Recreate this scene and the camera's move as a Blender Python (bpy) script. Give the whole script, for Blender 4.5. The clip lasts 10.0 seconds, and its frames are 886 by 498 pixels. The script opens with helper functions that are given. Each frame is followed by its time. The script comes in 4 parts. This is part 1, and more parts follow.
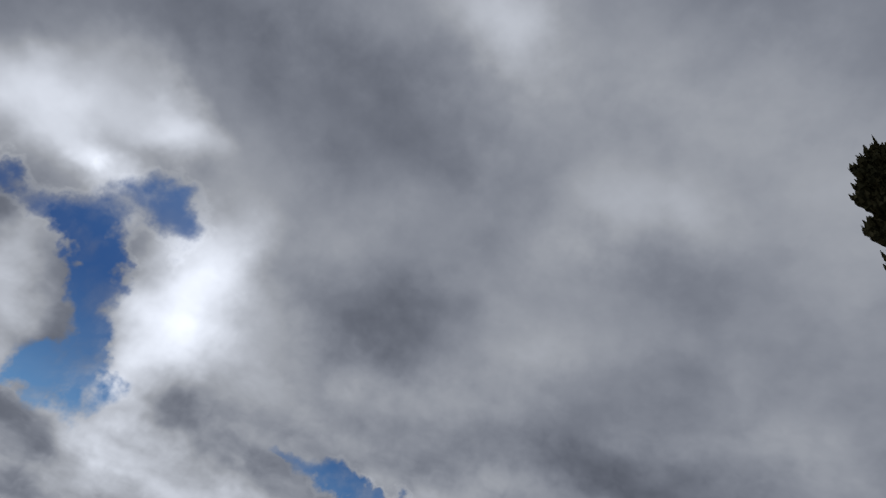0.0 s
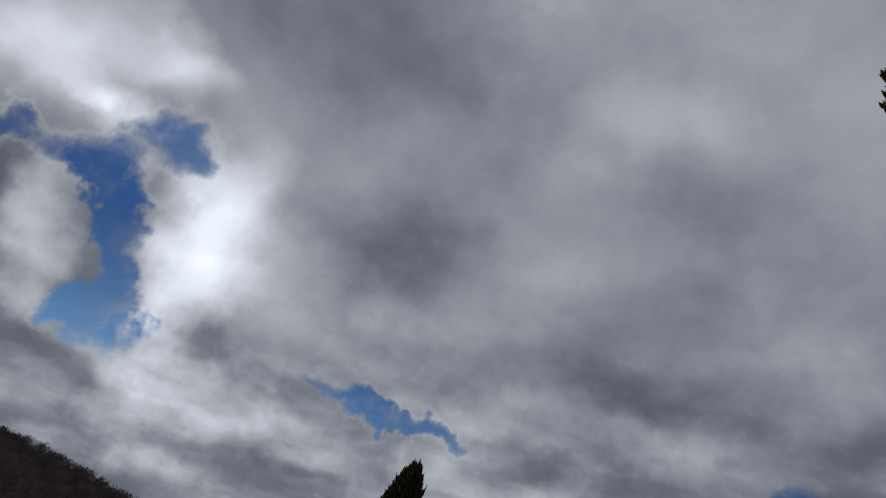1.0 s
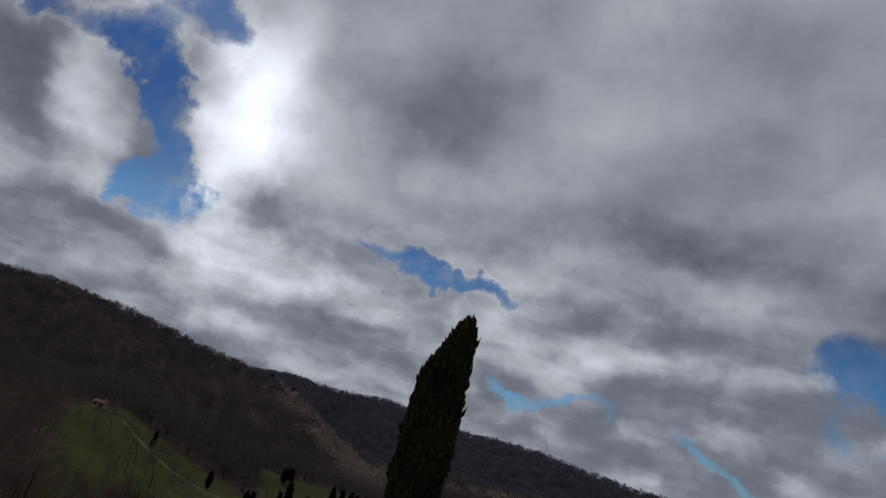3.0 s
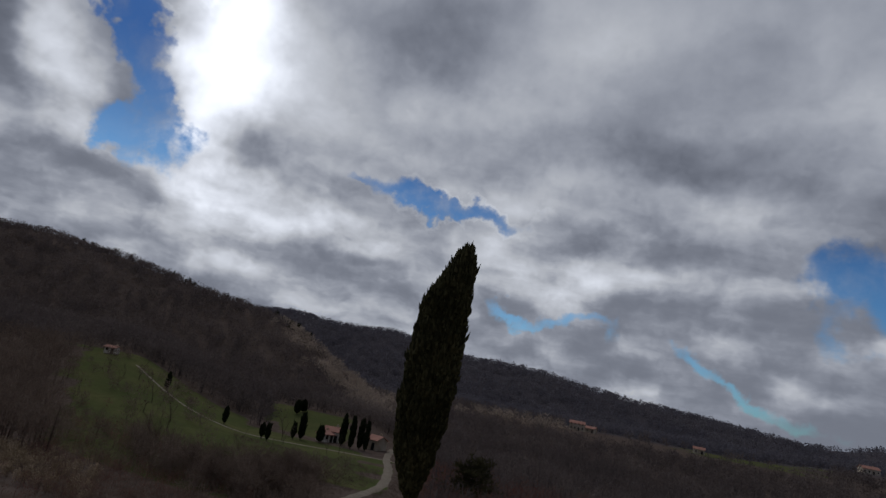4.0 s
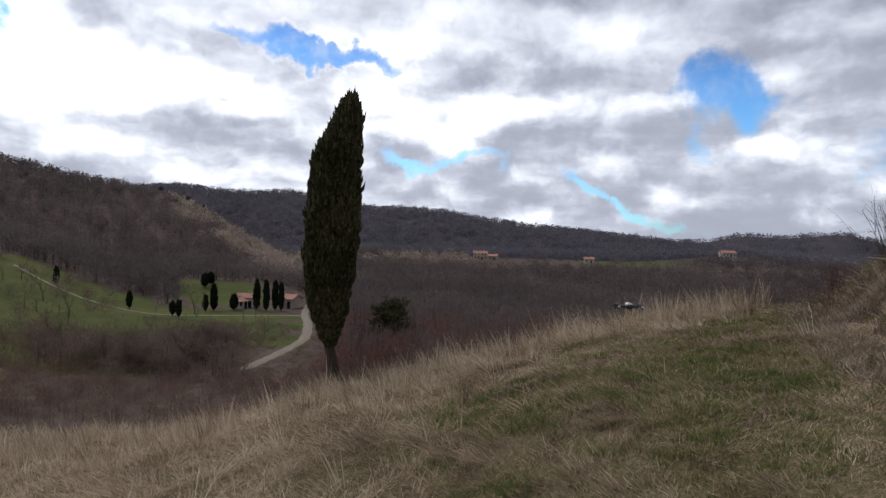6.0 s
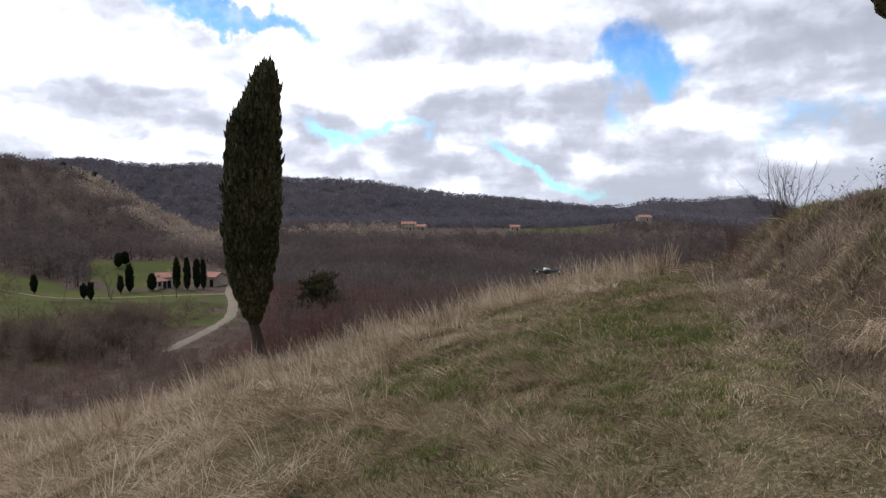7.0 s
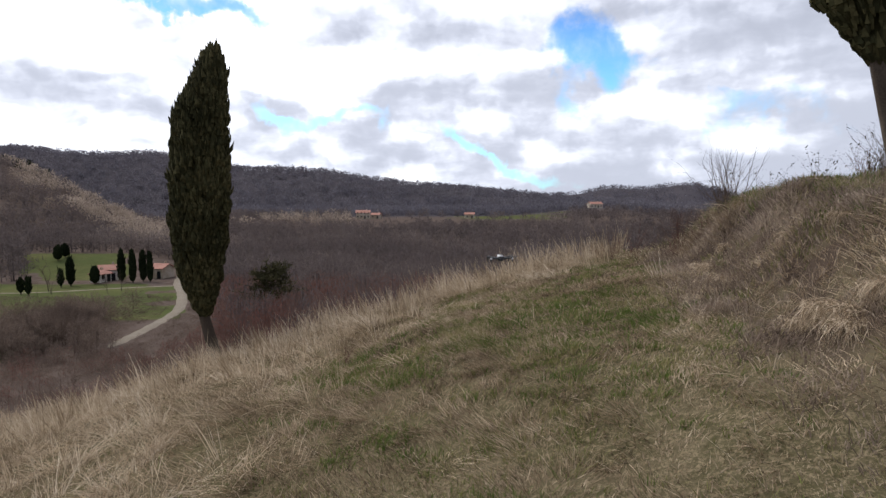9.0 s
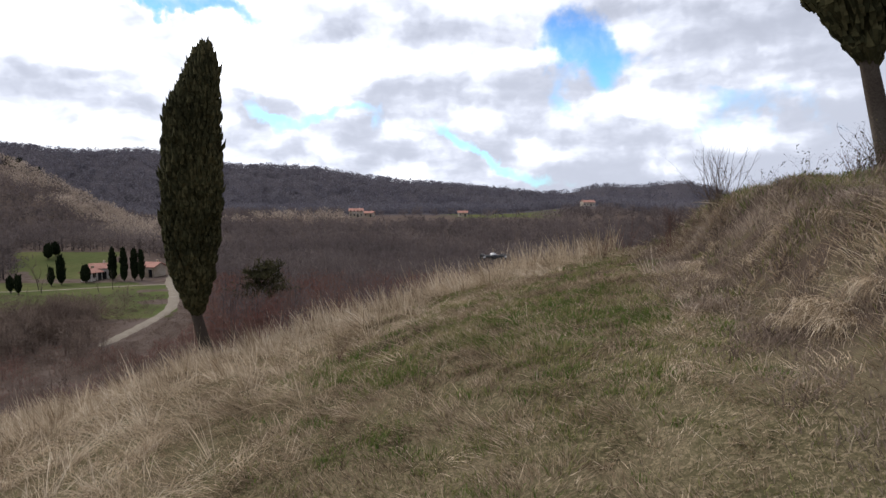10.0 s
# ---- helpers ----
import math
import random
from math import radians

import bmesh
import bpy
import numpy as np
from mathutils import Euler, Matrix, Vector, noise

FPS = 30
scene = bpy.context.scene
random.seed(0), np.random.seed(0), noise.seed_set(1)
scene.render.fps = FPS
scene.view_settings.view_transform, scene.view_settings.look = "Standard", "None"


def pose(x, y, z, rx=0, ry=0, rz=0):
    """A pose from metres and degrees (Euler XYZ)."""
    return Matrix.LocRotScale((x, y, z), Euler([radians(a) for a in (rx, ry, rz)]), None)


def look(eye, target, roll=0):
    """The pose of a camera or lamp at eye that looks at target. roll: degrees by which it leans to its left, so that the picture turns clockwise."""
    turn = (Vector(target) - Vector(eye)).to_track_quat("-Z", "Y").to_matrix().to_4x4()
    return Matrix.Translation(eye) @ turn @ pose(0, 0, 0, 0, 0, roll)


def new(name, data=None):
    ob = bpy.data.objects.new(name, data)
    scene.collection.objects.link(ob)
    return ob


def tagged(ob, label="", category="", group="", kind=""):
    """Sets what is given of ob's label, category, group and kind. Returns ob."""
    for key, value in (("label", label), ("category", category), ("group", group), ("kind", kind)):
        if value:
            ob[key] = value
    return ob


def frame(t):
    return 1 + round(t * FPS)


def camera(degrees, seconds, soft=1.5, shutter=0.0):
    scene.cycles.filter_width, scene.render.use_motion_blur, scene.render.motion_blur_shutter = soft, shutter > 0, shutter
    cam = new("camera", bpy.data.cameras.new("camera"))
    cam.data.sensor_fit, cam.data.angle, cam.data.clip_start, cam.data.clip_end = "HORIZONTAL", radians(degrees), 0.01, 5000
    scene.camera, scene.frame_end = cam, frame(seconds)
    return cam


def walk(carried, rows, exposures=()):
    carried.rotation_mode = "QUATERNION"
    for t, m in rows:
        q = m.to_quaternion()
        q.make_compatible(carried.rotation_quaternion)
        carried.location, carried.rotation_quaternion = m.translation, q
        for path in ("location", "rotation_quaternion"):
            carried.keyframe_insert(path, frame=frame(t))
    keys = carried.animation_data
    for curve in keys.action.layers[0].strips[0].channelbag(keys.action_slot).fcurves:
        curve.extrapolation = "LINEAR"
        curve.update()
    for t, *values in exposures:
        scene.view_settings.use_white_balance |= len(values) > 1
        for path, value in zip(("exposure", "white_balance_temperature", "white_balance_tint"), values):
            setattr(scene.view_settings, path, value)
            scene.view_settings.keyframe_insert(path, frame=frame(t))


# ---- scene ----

# ------------------------------------------------------------------ camera
cam = camera(73.5, 10.0, soft=1.45)
EYE = 1.65
# seconds, eye's shift to the right, pitch, roll, yaw
ROWS = [
    (0.0, -0.20, 42.37, -14.14, 12.17),
    (0.5, -0.20, 38.41, -13.52, 13.62),
    (1.0, -0.20, 34.81, -13.40, 14.90),
    (1.5, -0.20, 31.18, -13.70, 16.38),
    (2.0, -0.20, 27.09, -14.24, 18.28),
    (2.5, -0.20, 23.35, -14.23, 19.74),
    (4.0, -0.20, 13.37, -10.40, 20.89),
    (4.5, -0.20, 8.94, -6.10, 23.39),
    (5.0, -0.20, 5.61, -4.70, 24.83),
    (5.5, -0.17, 2.61, -3.50, 19.75),
    (6.0, -0.10, -0.40, -1.85, 11.95),
    (7.5, 0.00, -3.60, 0.00, 3.80),
    (8.0, 0.00, -4.28, 0.16, 2.31),
    (8.5, 0.00, -4.61, -0.19, 1.15),
    (9.0, 0.00, -4.23, 0.02, 0.66),
    (9.5, 0.00, -4.25, 0.41, 0.30),
    (10.0, 0.00, -4.40, -0.00, 0.00),
]
walk(cam, [(t, pose(x, 0, EYE, 90 + pitch, roll, yaw)) for t, x, pitch, roll, yaw in ROWS],
     [(0.0, -1.47, 6150, 10), (1.0, -1.54, 6150, 10), (2.0, -1.50, 6150, 10), (2.5, -1.42, 6150, 10), (4.0, -1.10, 6200, 10), (4.5, -0.82, 6200, 10), (5.0, -0.5, 6250, 10),
      (5.5, -0.12, 6300, 10), (6.0, 0.2, 6350, 10), (7.5, 0.65, 6450, 10), (10.0, 0.74, 6450, 10)])

# ------------------------------------------------------------------ node helpers


class Nodes:
    """Short calls to wire up a node tree."""

    def __init__(self, tree):
        self.tree = tree
        tree.nodes.clear()

    def add(self, kind, **settings):
        node = self.tree.nodes.new(kind)
        for key, value in settings.items():
            setattr(node, key, value)
        return node

    def plug(self, socket, value):
        if isinstance(value, bpy.types.NodeSocket):
            self.tree.links.new(value, socket)
        elif value is not None:
            socket.default_value = value

    def math(self, op, a, b=None, c=None, clamp=False):
        node = self.add("ShaderNodeMath", operation=op, use_clamp=clamp)
        for socket, value in zip(node.inputs, (a, b, c)):
            self.plug(socket, value)
        return node.outputs[0]

    def vec(self, op, a, b=None, scale=None):
        node = self.add("ShaderNodeVectorMath", operation=op)
        self.plug(node.inputs[0], a)
        self.plug(node.inputs[1], b)
        if scale is not None:
            self.plug(node.inputs["Scale"], scale)
        return node.outputs["Value" if op in ("LENGTH", "DOT_PRODUCT") else "Vector"]

    def step(self, value, low, high, to_low=0.0, to_high=1.0):
        node = self.add("ShaderNodeMapRange", interpolation_type="SMOOTHSTEP")
        for socket, v in zip(node.inputs, (value, low, high, to_low, to_high)):
            self.plug(socket, v)
        return node.outputs[0]

    def noise(self, vector, scale, detail=4.0, rough=0.5, colour=False):
        node = self.add("ShaderNodeTexNoise")
        self.plug(node.inputs["Vector"], vector)
        node.inputs["Scale"].default_value = scale
        node.inputs["Detail"].default_value = detail
        node.inputs["Roughness"].default_value = rough
        return node.outputs["Color" if colour else "Fac"]

    def mix(self, fac, a, b, blend="MIX"):
        node = self.add("ShaderNodeMix", data_type="RGBA", blend_type=blend)
        self.plug(node.inputs["Factor"], fac)
        for socket, value in zip((node.inputs[6], node.inputs[7]), (a, b)):
            self.plug(socket, (*value, 1.0) if isinstance(value, tuple) and len(value) == 3 else value)
        return node.outputs[2]

    def ramp(self, fac, *stops):
        node = self.add("ShaderNodeValToRGB")
        self.plug(node.inputs[0], fac)
        els = node.color_ramp.elements
        while len(els) < len(stops):
            els.new(0.5)
        for el, (place, colour) in zip(els, stops):
            el.position, el.color = place, (*colour, 1.0)
        return node.outputs[0]


# ------------------------------------------------------------------ sky and sun
SUN_AZ, SUN_EL = -52.0, 44.0
world = bpy.data.worlds.new("cloudy_sky")
scene.world = world
world.use_nodes = True
n = Nodes(world.node_tree)
way = n.add("ShaderNodeTexCoord").outputs["Generated"]
sky = n.add("ShaderNodeTexSky", sky_type="NISHITA", sun_disc=False, sun_elevation=radians(SUN_EL), sun_rotation=radians(SUN_AZ))
sky_blue = n.vec("SCALE", sky.outputs[0], scale=0.10)
sky_blue = n.mix(1.0, sky_blue, (0.11, 0.28, 0.66), "MULTIPLY")
sky_blue_low = n.vec("MULTIPLY", sky_blue, (5.8, 4.3, 2.5))

# cloud sheet: the way projected on a plane overhead
split = n.add("ShaderNodeSeparateXYZ")
n.plug(split.inputs[0], way)
lift = n.math("ADD", n.math("MAXIMUM", split.outputs[2], 0.0), 0.42)
plane = n.vec("SCALE", way, scale=n.math("DIVIDE", 1.0, lift))
sky_blue = n.mix(n.step(split.outputs[2], 0.45, 0.10), sky_blue, sky_blue_low)
puff = n.noise(plane, 2.0, 6.0, 0.50)
# heaped clouds nearer the horizon, foreshortened into rows
flat = n.vec("SCALE", way, scale=n.math("DIVIDE", 1.0, n.math("ADD", n.math("MAXIMUM", split.outputs[2], 0.0), 0.24)))
ruffle = n.vec("SCALE", n.vec("SUBTRACT", n.noise(way, 9.0, 4.0, 0.6, True), (0.5, 0.5, 0.5)), scale=0.30)


def heaps(vector, scale, detail=3.0):
    """Rounded cauliflower heads, 1 in their middles."""
    node = n.add("ShaderNodeTexVoronoi", feature="SMOOTH_F1", normalize=True)
    n.plug(node.inputs["Vector"], vector)
    for key, value in (("Scale", scale), ("Detail", detail), ("Roughness", 0.55), ("Lacunarity", 2.3), ("Smoothness", 0.35)):
        node.inputs[key].default_value = value
    return n.math("SUBTRACT", 1.0, node.outputs["Distance"])


# rows of cumulus low in the sky: lit on their upper edges
row_way = n.vec("ADD", n.vec("MULTIPLY", way, (1.0, 1.0, 2.7)), n.vec("SCALE", ruffle, scale=0.35))
row_tops = n.math("SUBTRACT", n.noise(row_way, 5.5, 5.0, 0.50), n.noise(n.vec("ADD", row_way, (-0.02, 0.0, 0.075)), 5.5, 5.0, 0.50))
# relief: the same shapes looked up a little way towards the sun, for lit and shaded sides
billow = n.noise(n.vec("ADD", flat, ruffle), 1.7, 5.0, 0.47)
billow_sun = n.noise(n.vec("ADD", n.vec("ADD", flat, ruffle), (-0.12, -0.24, 0.06)), 1.7, 5.0, 0.47)
relief = n.math("SUBTRACT", billow, billow_sun)
heap = heaps(n.vec("ADD", way, n.vec("SCALE", ruffle, scale=0.22)), 6.5)
heap_sun = heaps(n.vec("ADD", n.vec("ADD", way, n.vec("SCALE", ruffle, scale=0.22)), (-0.014, 0.006, 0.024)), 6.5)
heap_relief = n.math("SUBTRACT", heap, heap_sun)
wisp = n.noise(n.vec("ADD", way, n.vec("SCALE", ruffle, scale=0.15)), 13.0, 5.0, 0.56)
jitter = n.vec("SCALE", n.vec("SUBTRACT", n.noise(way, 7.0, 5.0, 0.58, True), (0.5, 0.5, 0.5)), scale=0.27)
shred = n.vec("SCALE", n.vec("SUBTRACT", n.noise(way, 21.0, 5.0, 0.62, True), (0.5, 0.5, 0.5)), scale=0.035)
jitter = n.vec("ADD", jitter, shred)
warped = n.vec("ADD", way, jitter)
warped_fine = n.vec("ADD", way, n.vec("SCALE", jitter, scale=0.80))
jitter_soft = n.vec("SCALE", n.vec("SUBTRACT", n.noise(way, 4.0, 5.0, 0.55, True), (0.5, 0.5, 0.5)), scale=0.26)
warped_soft = n.vec("ADD", way, jitter_soft)


def patch(vector, az, el, wide, high, turn=0.0):
    """Distance from the middle of an oval of the sky, 1 at its rim; all in degrees."""
    m = pose(0, 0, 0, 0, 0, -az) @ pose(0, 0, 0, el) @ pose(0, 0, 0, 0, turn)
    node = n.add("ShaderNodeMapping", vector_type="TEXTURE")
    n.plug(node.inputs["Vector"], vector)
    node.inputs["Rotation"].default_value = m.to_euler()
    node.inputs["Scale"].default_value = (math.sin(radians(wide)), 1.0, math.sin(radians(high)))
    return n.vec("LENGTH", n.vec("MULTIPLY", node.outputs[0], (1.0, 0.0, 1.0)))


def gap(az, el, wide, high, turn=0.0, strength=1.0):
    return n.step(patch(warped if high > 2.2 else warped_fine, az, el, wide, high, turn), 1.5, 0.25, 0.0, strength)


def glow(az, el, wide, high, turn=0.0, strength=1.0):
    return n.step(patch(warped_soft, az, el, wide, high, turn), 1.5, 0.0, 0.0, strength)


gaps = [gap(-53.6, 32.4, 4.2, 3.8, 20), gap(-57.4, 28.2, 3.0, 2.2, 20, 0.75), gap(-61.0, 26.6, 4.0, 1.7, 30, 0.8), gap(-66.3, 28.0, 1.6, 2.8, 20, 0.9), gap(-57.2, 23.8, 2.5, 3.6, -30),
        gap(-54.9, 20.4, 2.8, 4.8, -22), gap(-51.9, 16.6, 2.8, 3.2, -35), gap(-27.0, 18.5, 4.6, 1.7, 14), gap(-20.6, 17.0, 5.8, 1.25, 14), gap(-33.4, 19.4, 2.2, 1.0, 0, 0.7),
        gap(14.4, 13.3, 4.4, 3.9, 8, 1.05), gap(-13.2, 8.4, 6.6, 1.2, 8), gap(2.4, 5.1, 5.8, 1.0, 22, 0.8), gap(8.6, 2.9, 5.0, 1.2, 10, 0.75), gap(27.5, 8.0, 7.0, 1.8, 5, 0.8),
        gap(10.8, 9.0, 1.8, 1.4, 0, 0.5)]
open_sky = gaps[0]
for g in gaps[1:]:
    open_sky = n.math("ADD", open_sky, g)
open_sky = n.math("MINIMUM", open_sky, 1.1)
torn = n.math("ADD", open_sky, n.math("MULTIPLY", n.math("SUBTRACT", wisp, 0.5), 1.5))
torn = n.math("ADD", torn, n.math("MULTIPLY", n.math("SUBTRACT", 0.58, heap), 0.75))
torn = n.math("MULTIPLY", torn, n.step(open_sky, 0.0, 0.16))
clear = n.math("MULTIPLY", n.step(torn, 0.24, 1.08), n.step(wisp, 0.80, 0.45, 0.7, 1.0))
rim = n.math("MULTIPLY", n.math("MULTIPLY", n.step(torn, 0.0, 0.30), n.step(torn, 0.66, 0.36)), n.step(puff, 0.40, 0.60))

bright = [glow(-47.0, 27, 5.0, 8, 0, 1.05), glow(-48, 19.5, 4, 6, 0, 0.65), glow(-29, 63, 6, 5, 0, 0.45), glow(-2, 48.7, 8, 5, 0, 0.30), glow(-8, 62, 26, 10, 0, 0.20),
          glow(-51, 58, 20, 8, 0, 0.16), glow(-60.5, 20.5, 2.8, 6, -20, 0.75), glow(-68, 32.5, 5, 4, 0, 0.75), glow(-58.6, 36.5, 4, 2.5, 0, 0.55), glow(-61.5, 30, 2, 1.6, 0, 0.5),
          glow(-37, 12.6, 13, 2.2, 8, 0.42), glow(-39, 25, 10, 6, 0, 0.30), glow(-9, 21.0, 10, 2.4, 5, 0.16), glow(15, 27.5, 10, 6, 0, 0.18), glow(22, 6, 10, 2.2, 0, 0.30),
          glow(-11, 12.6, 12, 2.6, 8, 0.34), glow(16, 9.6, 6, 2.0, 0, 0.34), glow(-6, 4.6, 30, 1.6, 0, 0.20), glow(-46, 9.5, 8, 2.2, 12, 0.34), glow(-47, 13.6, 7, 2, 15, 0.4),
          glow(6, 19, 6, 3, 0, 0.16), glow(-65, 38, 7, 4, 0, 0.32), glow(-56, 39, 5, 2.4, 10, 0.40), glow(-61, 31.5, 3.2, 1.8, 0, 0.7), glow(-52, 24, 2.6, 2.2, 0, 0.35)]
dark = [glow(-30, 51, 16, 9, -10, 0.16), glow(-25.6, 33, 14, 4.5, 10, 0.28), glow(-65, 19, 5, 8, 0, 0.42), glow(-56, 49, 12, 7, 0, 0.16), glow(-32, 8.6, 12, 1.3, 8, 0.14),
        glow(-4, 10, 8, 1.4, 6, 0.14), glow(27, 13.5, 7, 3.0, 0, 0.14), glow(-8, 38, 18, 7, 0, 0.16), glow(0, 24, 14, 2.6, 0, 0.20), glow(-37, 17, 9, 1.6, 8, 0.16),
        glow(-20, 23.5, 12, 2.4, 8, 0.14), glow(20, 20, 9, 3, 0, 0.10), glow(-55, 12.0, 8, 1.2, 15, 0.14)]
# the sheet is bright on the sun's side and dull on the other
sunward = n.vec("DOT_PRODUCT", way, (math.sin(radians(SUN_AZ)) * math.cos(radians(SUN_EL)), math.cos(radians(SUN_AZ)) * math.cos(radians(SUN_EL)), math.sin(radians(SUN_EL))))
level = n.step(sunward, -0.2, 0.9, 0.24, 0.70)
for g in bright:
    level = n.math("ADD", level, g)
for g in dark:
    level = n.math("SUBTRACT", level, g)
low = n.step(split.outputs[2], 0.62, 0.14)
base_low = n.step(split.outputs[2], 0.26, 0.08, 0.0, 0.10)
body_tone = n.math("SUBTRACT", level, base_low)
body_tone = n.math("ADD", body_tone, n.math("MULTIPLY", n.math("SUBTRACT", puff, 0.5), n.math("SUBTRACT", 1.0, n.math("MULTIPLY", low, 0.62))))
body_tone = n.math("ADD", body_tone, n.math("MULTIPLY", relief, n.math("ADD", n.math("MULTIPLY", low, 0.30), 0.45)))
body_tone = n.math("ADD", body_tone, n.math("MULTIPLY", heap_relief, n.math("ADD", n.math("MULTIPLY", low, 0.8), 0.15)))
body_tone = n.math("ADD", body_tone, n.math("MULTIPLY", row_tops, n.math("ADD", n.math("MULTIPLY", n.math("POWER", low, 2.0), 1.3), 0.05)))
body_tone = n.math("ADD", body_tone, n.math("MULTIPLY", rim, n.step(sunward, 0.55, 0.92, 0.02, 0.12)))
body_tone = n.math("SMOOTH_MAX", body_tone, n.math("ADD", 0.17, n.math("MULTIPLY", low, 0.27)), 0.30)
body_tone = n.math("MULTIPLY", n.math("POWER", body_tone, 1.28), 1.16)
cloud_tint = n.ramp(body_tone, (0.1, (0.85, 0.925, 1.16)), (0.55, (0.92, 0.967, 1.11)), (0.95, (0.98, 1.0, 1.06)))
cloud = n.vec("SCALE", cloud_tint, scale=body_tone)
sky_mix = n.mix(clear, cloud, sky_blue)
back = n.add("ShaderNodeBackground")
n.plug(back.inputs[0], sky_mix)
back.inputs[1].default_value = 1.0
n.plug(n.add("ShaderNodeOutputWorld").inputs[0], back.outputs[0])

sun = new("sun", bpy.data.lights.new("sun", "SUN"))
sun.data.energy, sun.data.angle, sun.data.color = 1.7, radians(25), (1.0, 0.95, 0.87)
sun.matrix_world = look((0, 0, 0), (-math.sin(radians(SUN_AZ)) * math.cos(radians(SUN_EL)), -math.cos(radians(SUN_AZ)) * math.cos(radians(SUN_EL)), -math.sin(radians(SUN_EL))))

# ------------------------------------------------------------------ materials


def material(name, rough=0.9, metal=0.0, spec=0.3):
    mat = bpy.data.materials.new(name)
    mat.use_nodes = True
    nodes = Nodes(mat.node_tree)
    shader = nodes.add("ShaderNodeBsdfPrincipled")
    shader.inputs["Roughness"].default_value = rough
    shader.inputs["Metallic"].default_value = metal
    shader.inputs["Specular IOR Level"].default_value = spec
    nodes.plug(nodes.add("ShaderNodeOutputMaterial").inputs[0], shader.outputs[0])
    return mat, nodes, shader


def speckled(name, *colours, rough=0.9, metal=0.0, spec=0.03, scale=6.0, per="island", bump=0.0, patchy=0.45, thin=0.0):
    """Colours spread by island or object, with grain at two scales over them."""
    mat, k, shader = material(name, rough, metal, spec)
    place = k.add("ShaderNodeNewGeometry")
    if per == "tone":
        chance = k.add("ShaderNodeAttribute", attribute_name="tone").outputs["Fac"]
    elif per == "island":
        chance = place.outputs["Random Per Island"]
    else:
        chance = k.add("ShaderNodeObjectInfo").outputs["Random"]
    wide = k.noise(place.outputs["Position"], scale * 0.15, 3.0)
    fine = k.noise(place.outputs["Position"], scale * 4, 4.0, 0.65)
    fac = k.math("ADD", k.math("MULTIPLY", chance, 1 - patchy), k.math("MULTIPLY", k.step(wide, 0.28, 0.72), patchy))
    stops = [((i + 0.5) / len(colours), c) for i, c in enumerate(colours)]
    colour = k.ramp(fac, *stops)
    colour = k.mix(k.step(fine, 0.35, 0.65), colour, k.mix(1.0, colour, (0.70, 0.685, 0.67), "MULTIPLY"))
    k.plug(shader.inputs["Base Color"], colour)
    if bump:
        node = k.add("ShaderNodeBump")
        node.inputs["Strength"].default_value = bump
        k.plug(node.inputs["Height"], fine)
        k.plug(shader.inputs["Normal"], node.outputs[0])
    if thin:
        glassy, both = k.add("ShaderNodeBsdfTranslucent"), k.add("ShaderNodeMixShader")
        k.plug(glassy.inputs["Color"], colour)
        both.inputs[0].default_value = thin
        k.plug(both.inputs[1], shader.outputs[0])
        k.plug(both.inputs[2], glassy.outputs[0])
        k.plug([node for node in mat.node_tree.nodes if node.type == "OUTPUT_MATERIAL"][0].inputs[0], both.outputs[0])
    return mat


def ground_material():
    mat, k, shader = material("earth_and_turf", 0.95, spec=0.0)
    place = k.add("ShaderNodeNewGeometry").outputs["Position"]
    turf = k.add("ShaderNodeAttribute", attribute_name="turf").outputs["Fac"]
    meadow = k.add("ShaderNodeAttribute", attribute_name="meadow").outputs["Fac"]
    big, mid, fine = k.noise(place, 0.35, 4.0), k.noise(place, 2.2, 5.0, 0.6), k.noise(place, 22.0, 5.0, 0.7)
    far = k.noise(place, 0.02, 5.0, 0.6)
    near = k.mix(k.step(mid, 0.42, 0.62), (0.060, 0.054, 0.026), (0.120, 0.092, 0.060))
    near = k.mix(k.step(fine, 0.40, 0.62), near, (0.19, 0.15, 0.095))
    near = k.mix(k.step(k.noise(place, 75.0, 4.0, 0.7), 0.42, 0.60), near, (0.055, 0.048, 0.026))
    bank = k.add("ShaderNodeAttribute", attribute_name="bank").outputs["Fac"]
    near = k.mix(bank, near, k.mix(k.step(mid, 0.4, 0.65), (0.060, 0.044, 0.034), (0.095, 0.078, 0.048)))
    woods = k.mix(far, (0.090, 0.069, 0.060), (0.125, 0.098, 0.085))
    woods = k.mix(k.step(k.noise(place, 0.3, 5.0, 0.7), 0.4, 0.65), woods, (0.075, 0.055, 0.045))
    # haze painted on: the far woodland floor turns bluish grey
    far_haze = k.add("ShaderNodeAttribute", attribute_name="far_haze").outputs["Fac"]
    woods = k.mix(far_haze, woods, k.mix(far, (0.058, 0.053, 0.061), (0.074, 0.066, 0.073)))
    field = k.mix(k.step(k.noise(place, 0.06, 5.0, 0.6), 0.35, 0.7), (0.066, 0.080, 0.032), (0.100, 0.100, 0.044))
    field = k.mix(k.step(k.noise(place, 0.5, 4.0, 0.7), 0.4, 0.75), field, (0.062, 0.066, 0.028))
    edge = k.math("ADD", meadow, k.math("MULTIPLY", k.math("SUBTRACT", k.noise(place, 0.12, 4.0), 0.5), 0.6))
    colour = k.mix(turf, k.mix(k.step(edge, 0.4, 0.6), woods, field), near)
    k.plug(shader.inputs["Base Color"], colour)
    bump = k.add("ShaderNodeBump")
    bump.inputs["Strength"].default_value = 0.6
    k.plug(bump.inputs["Height"], k.math("ADD", fine, mid))
    k.plug(shader.inputs["Normal"], bump.outputs[0])
    return mat


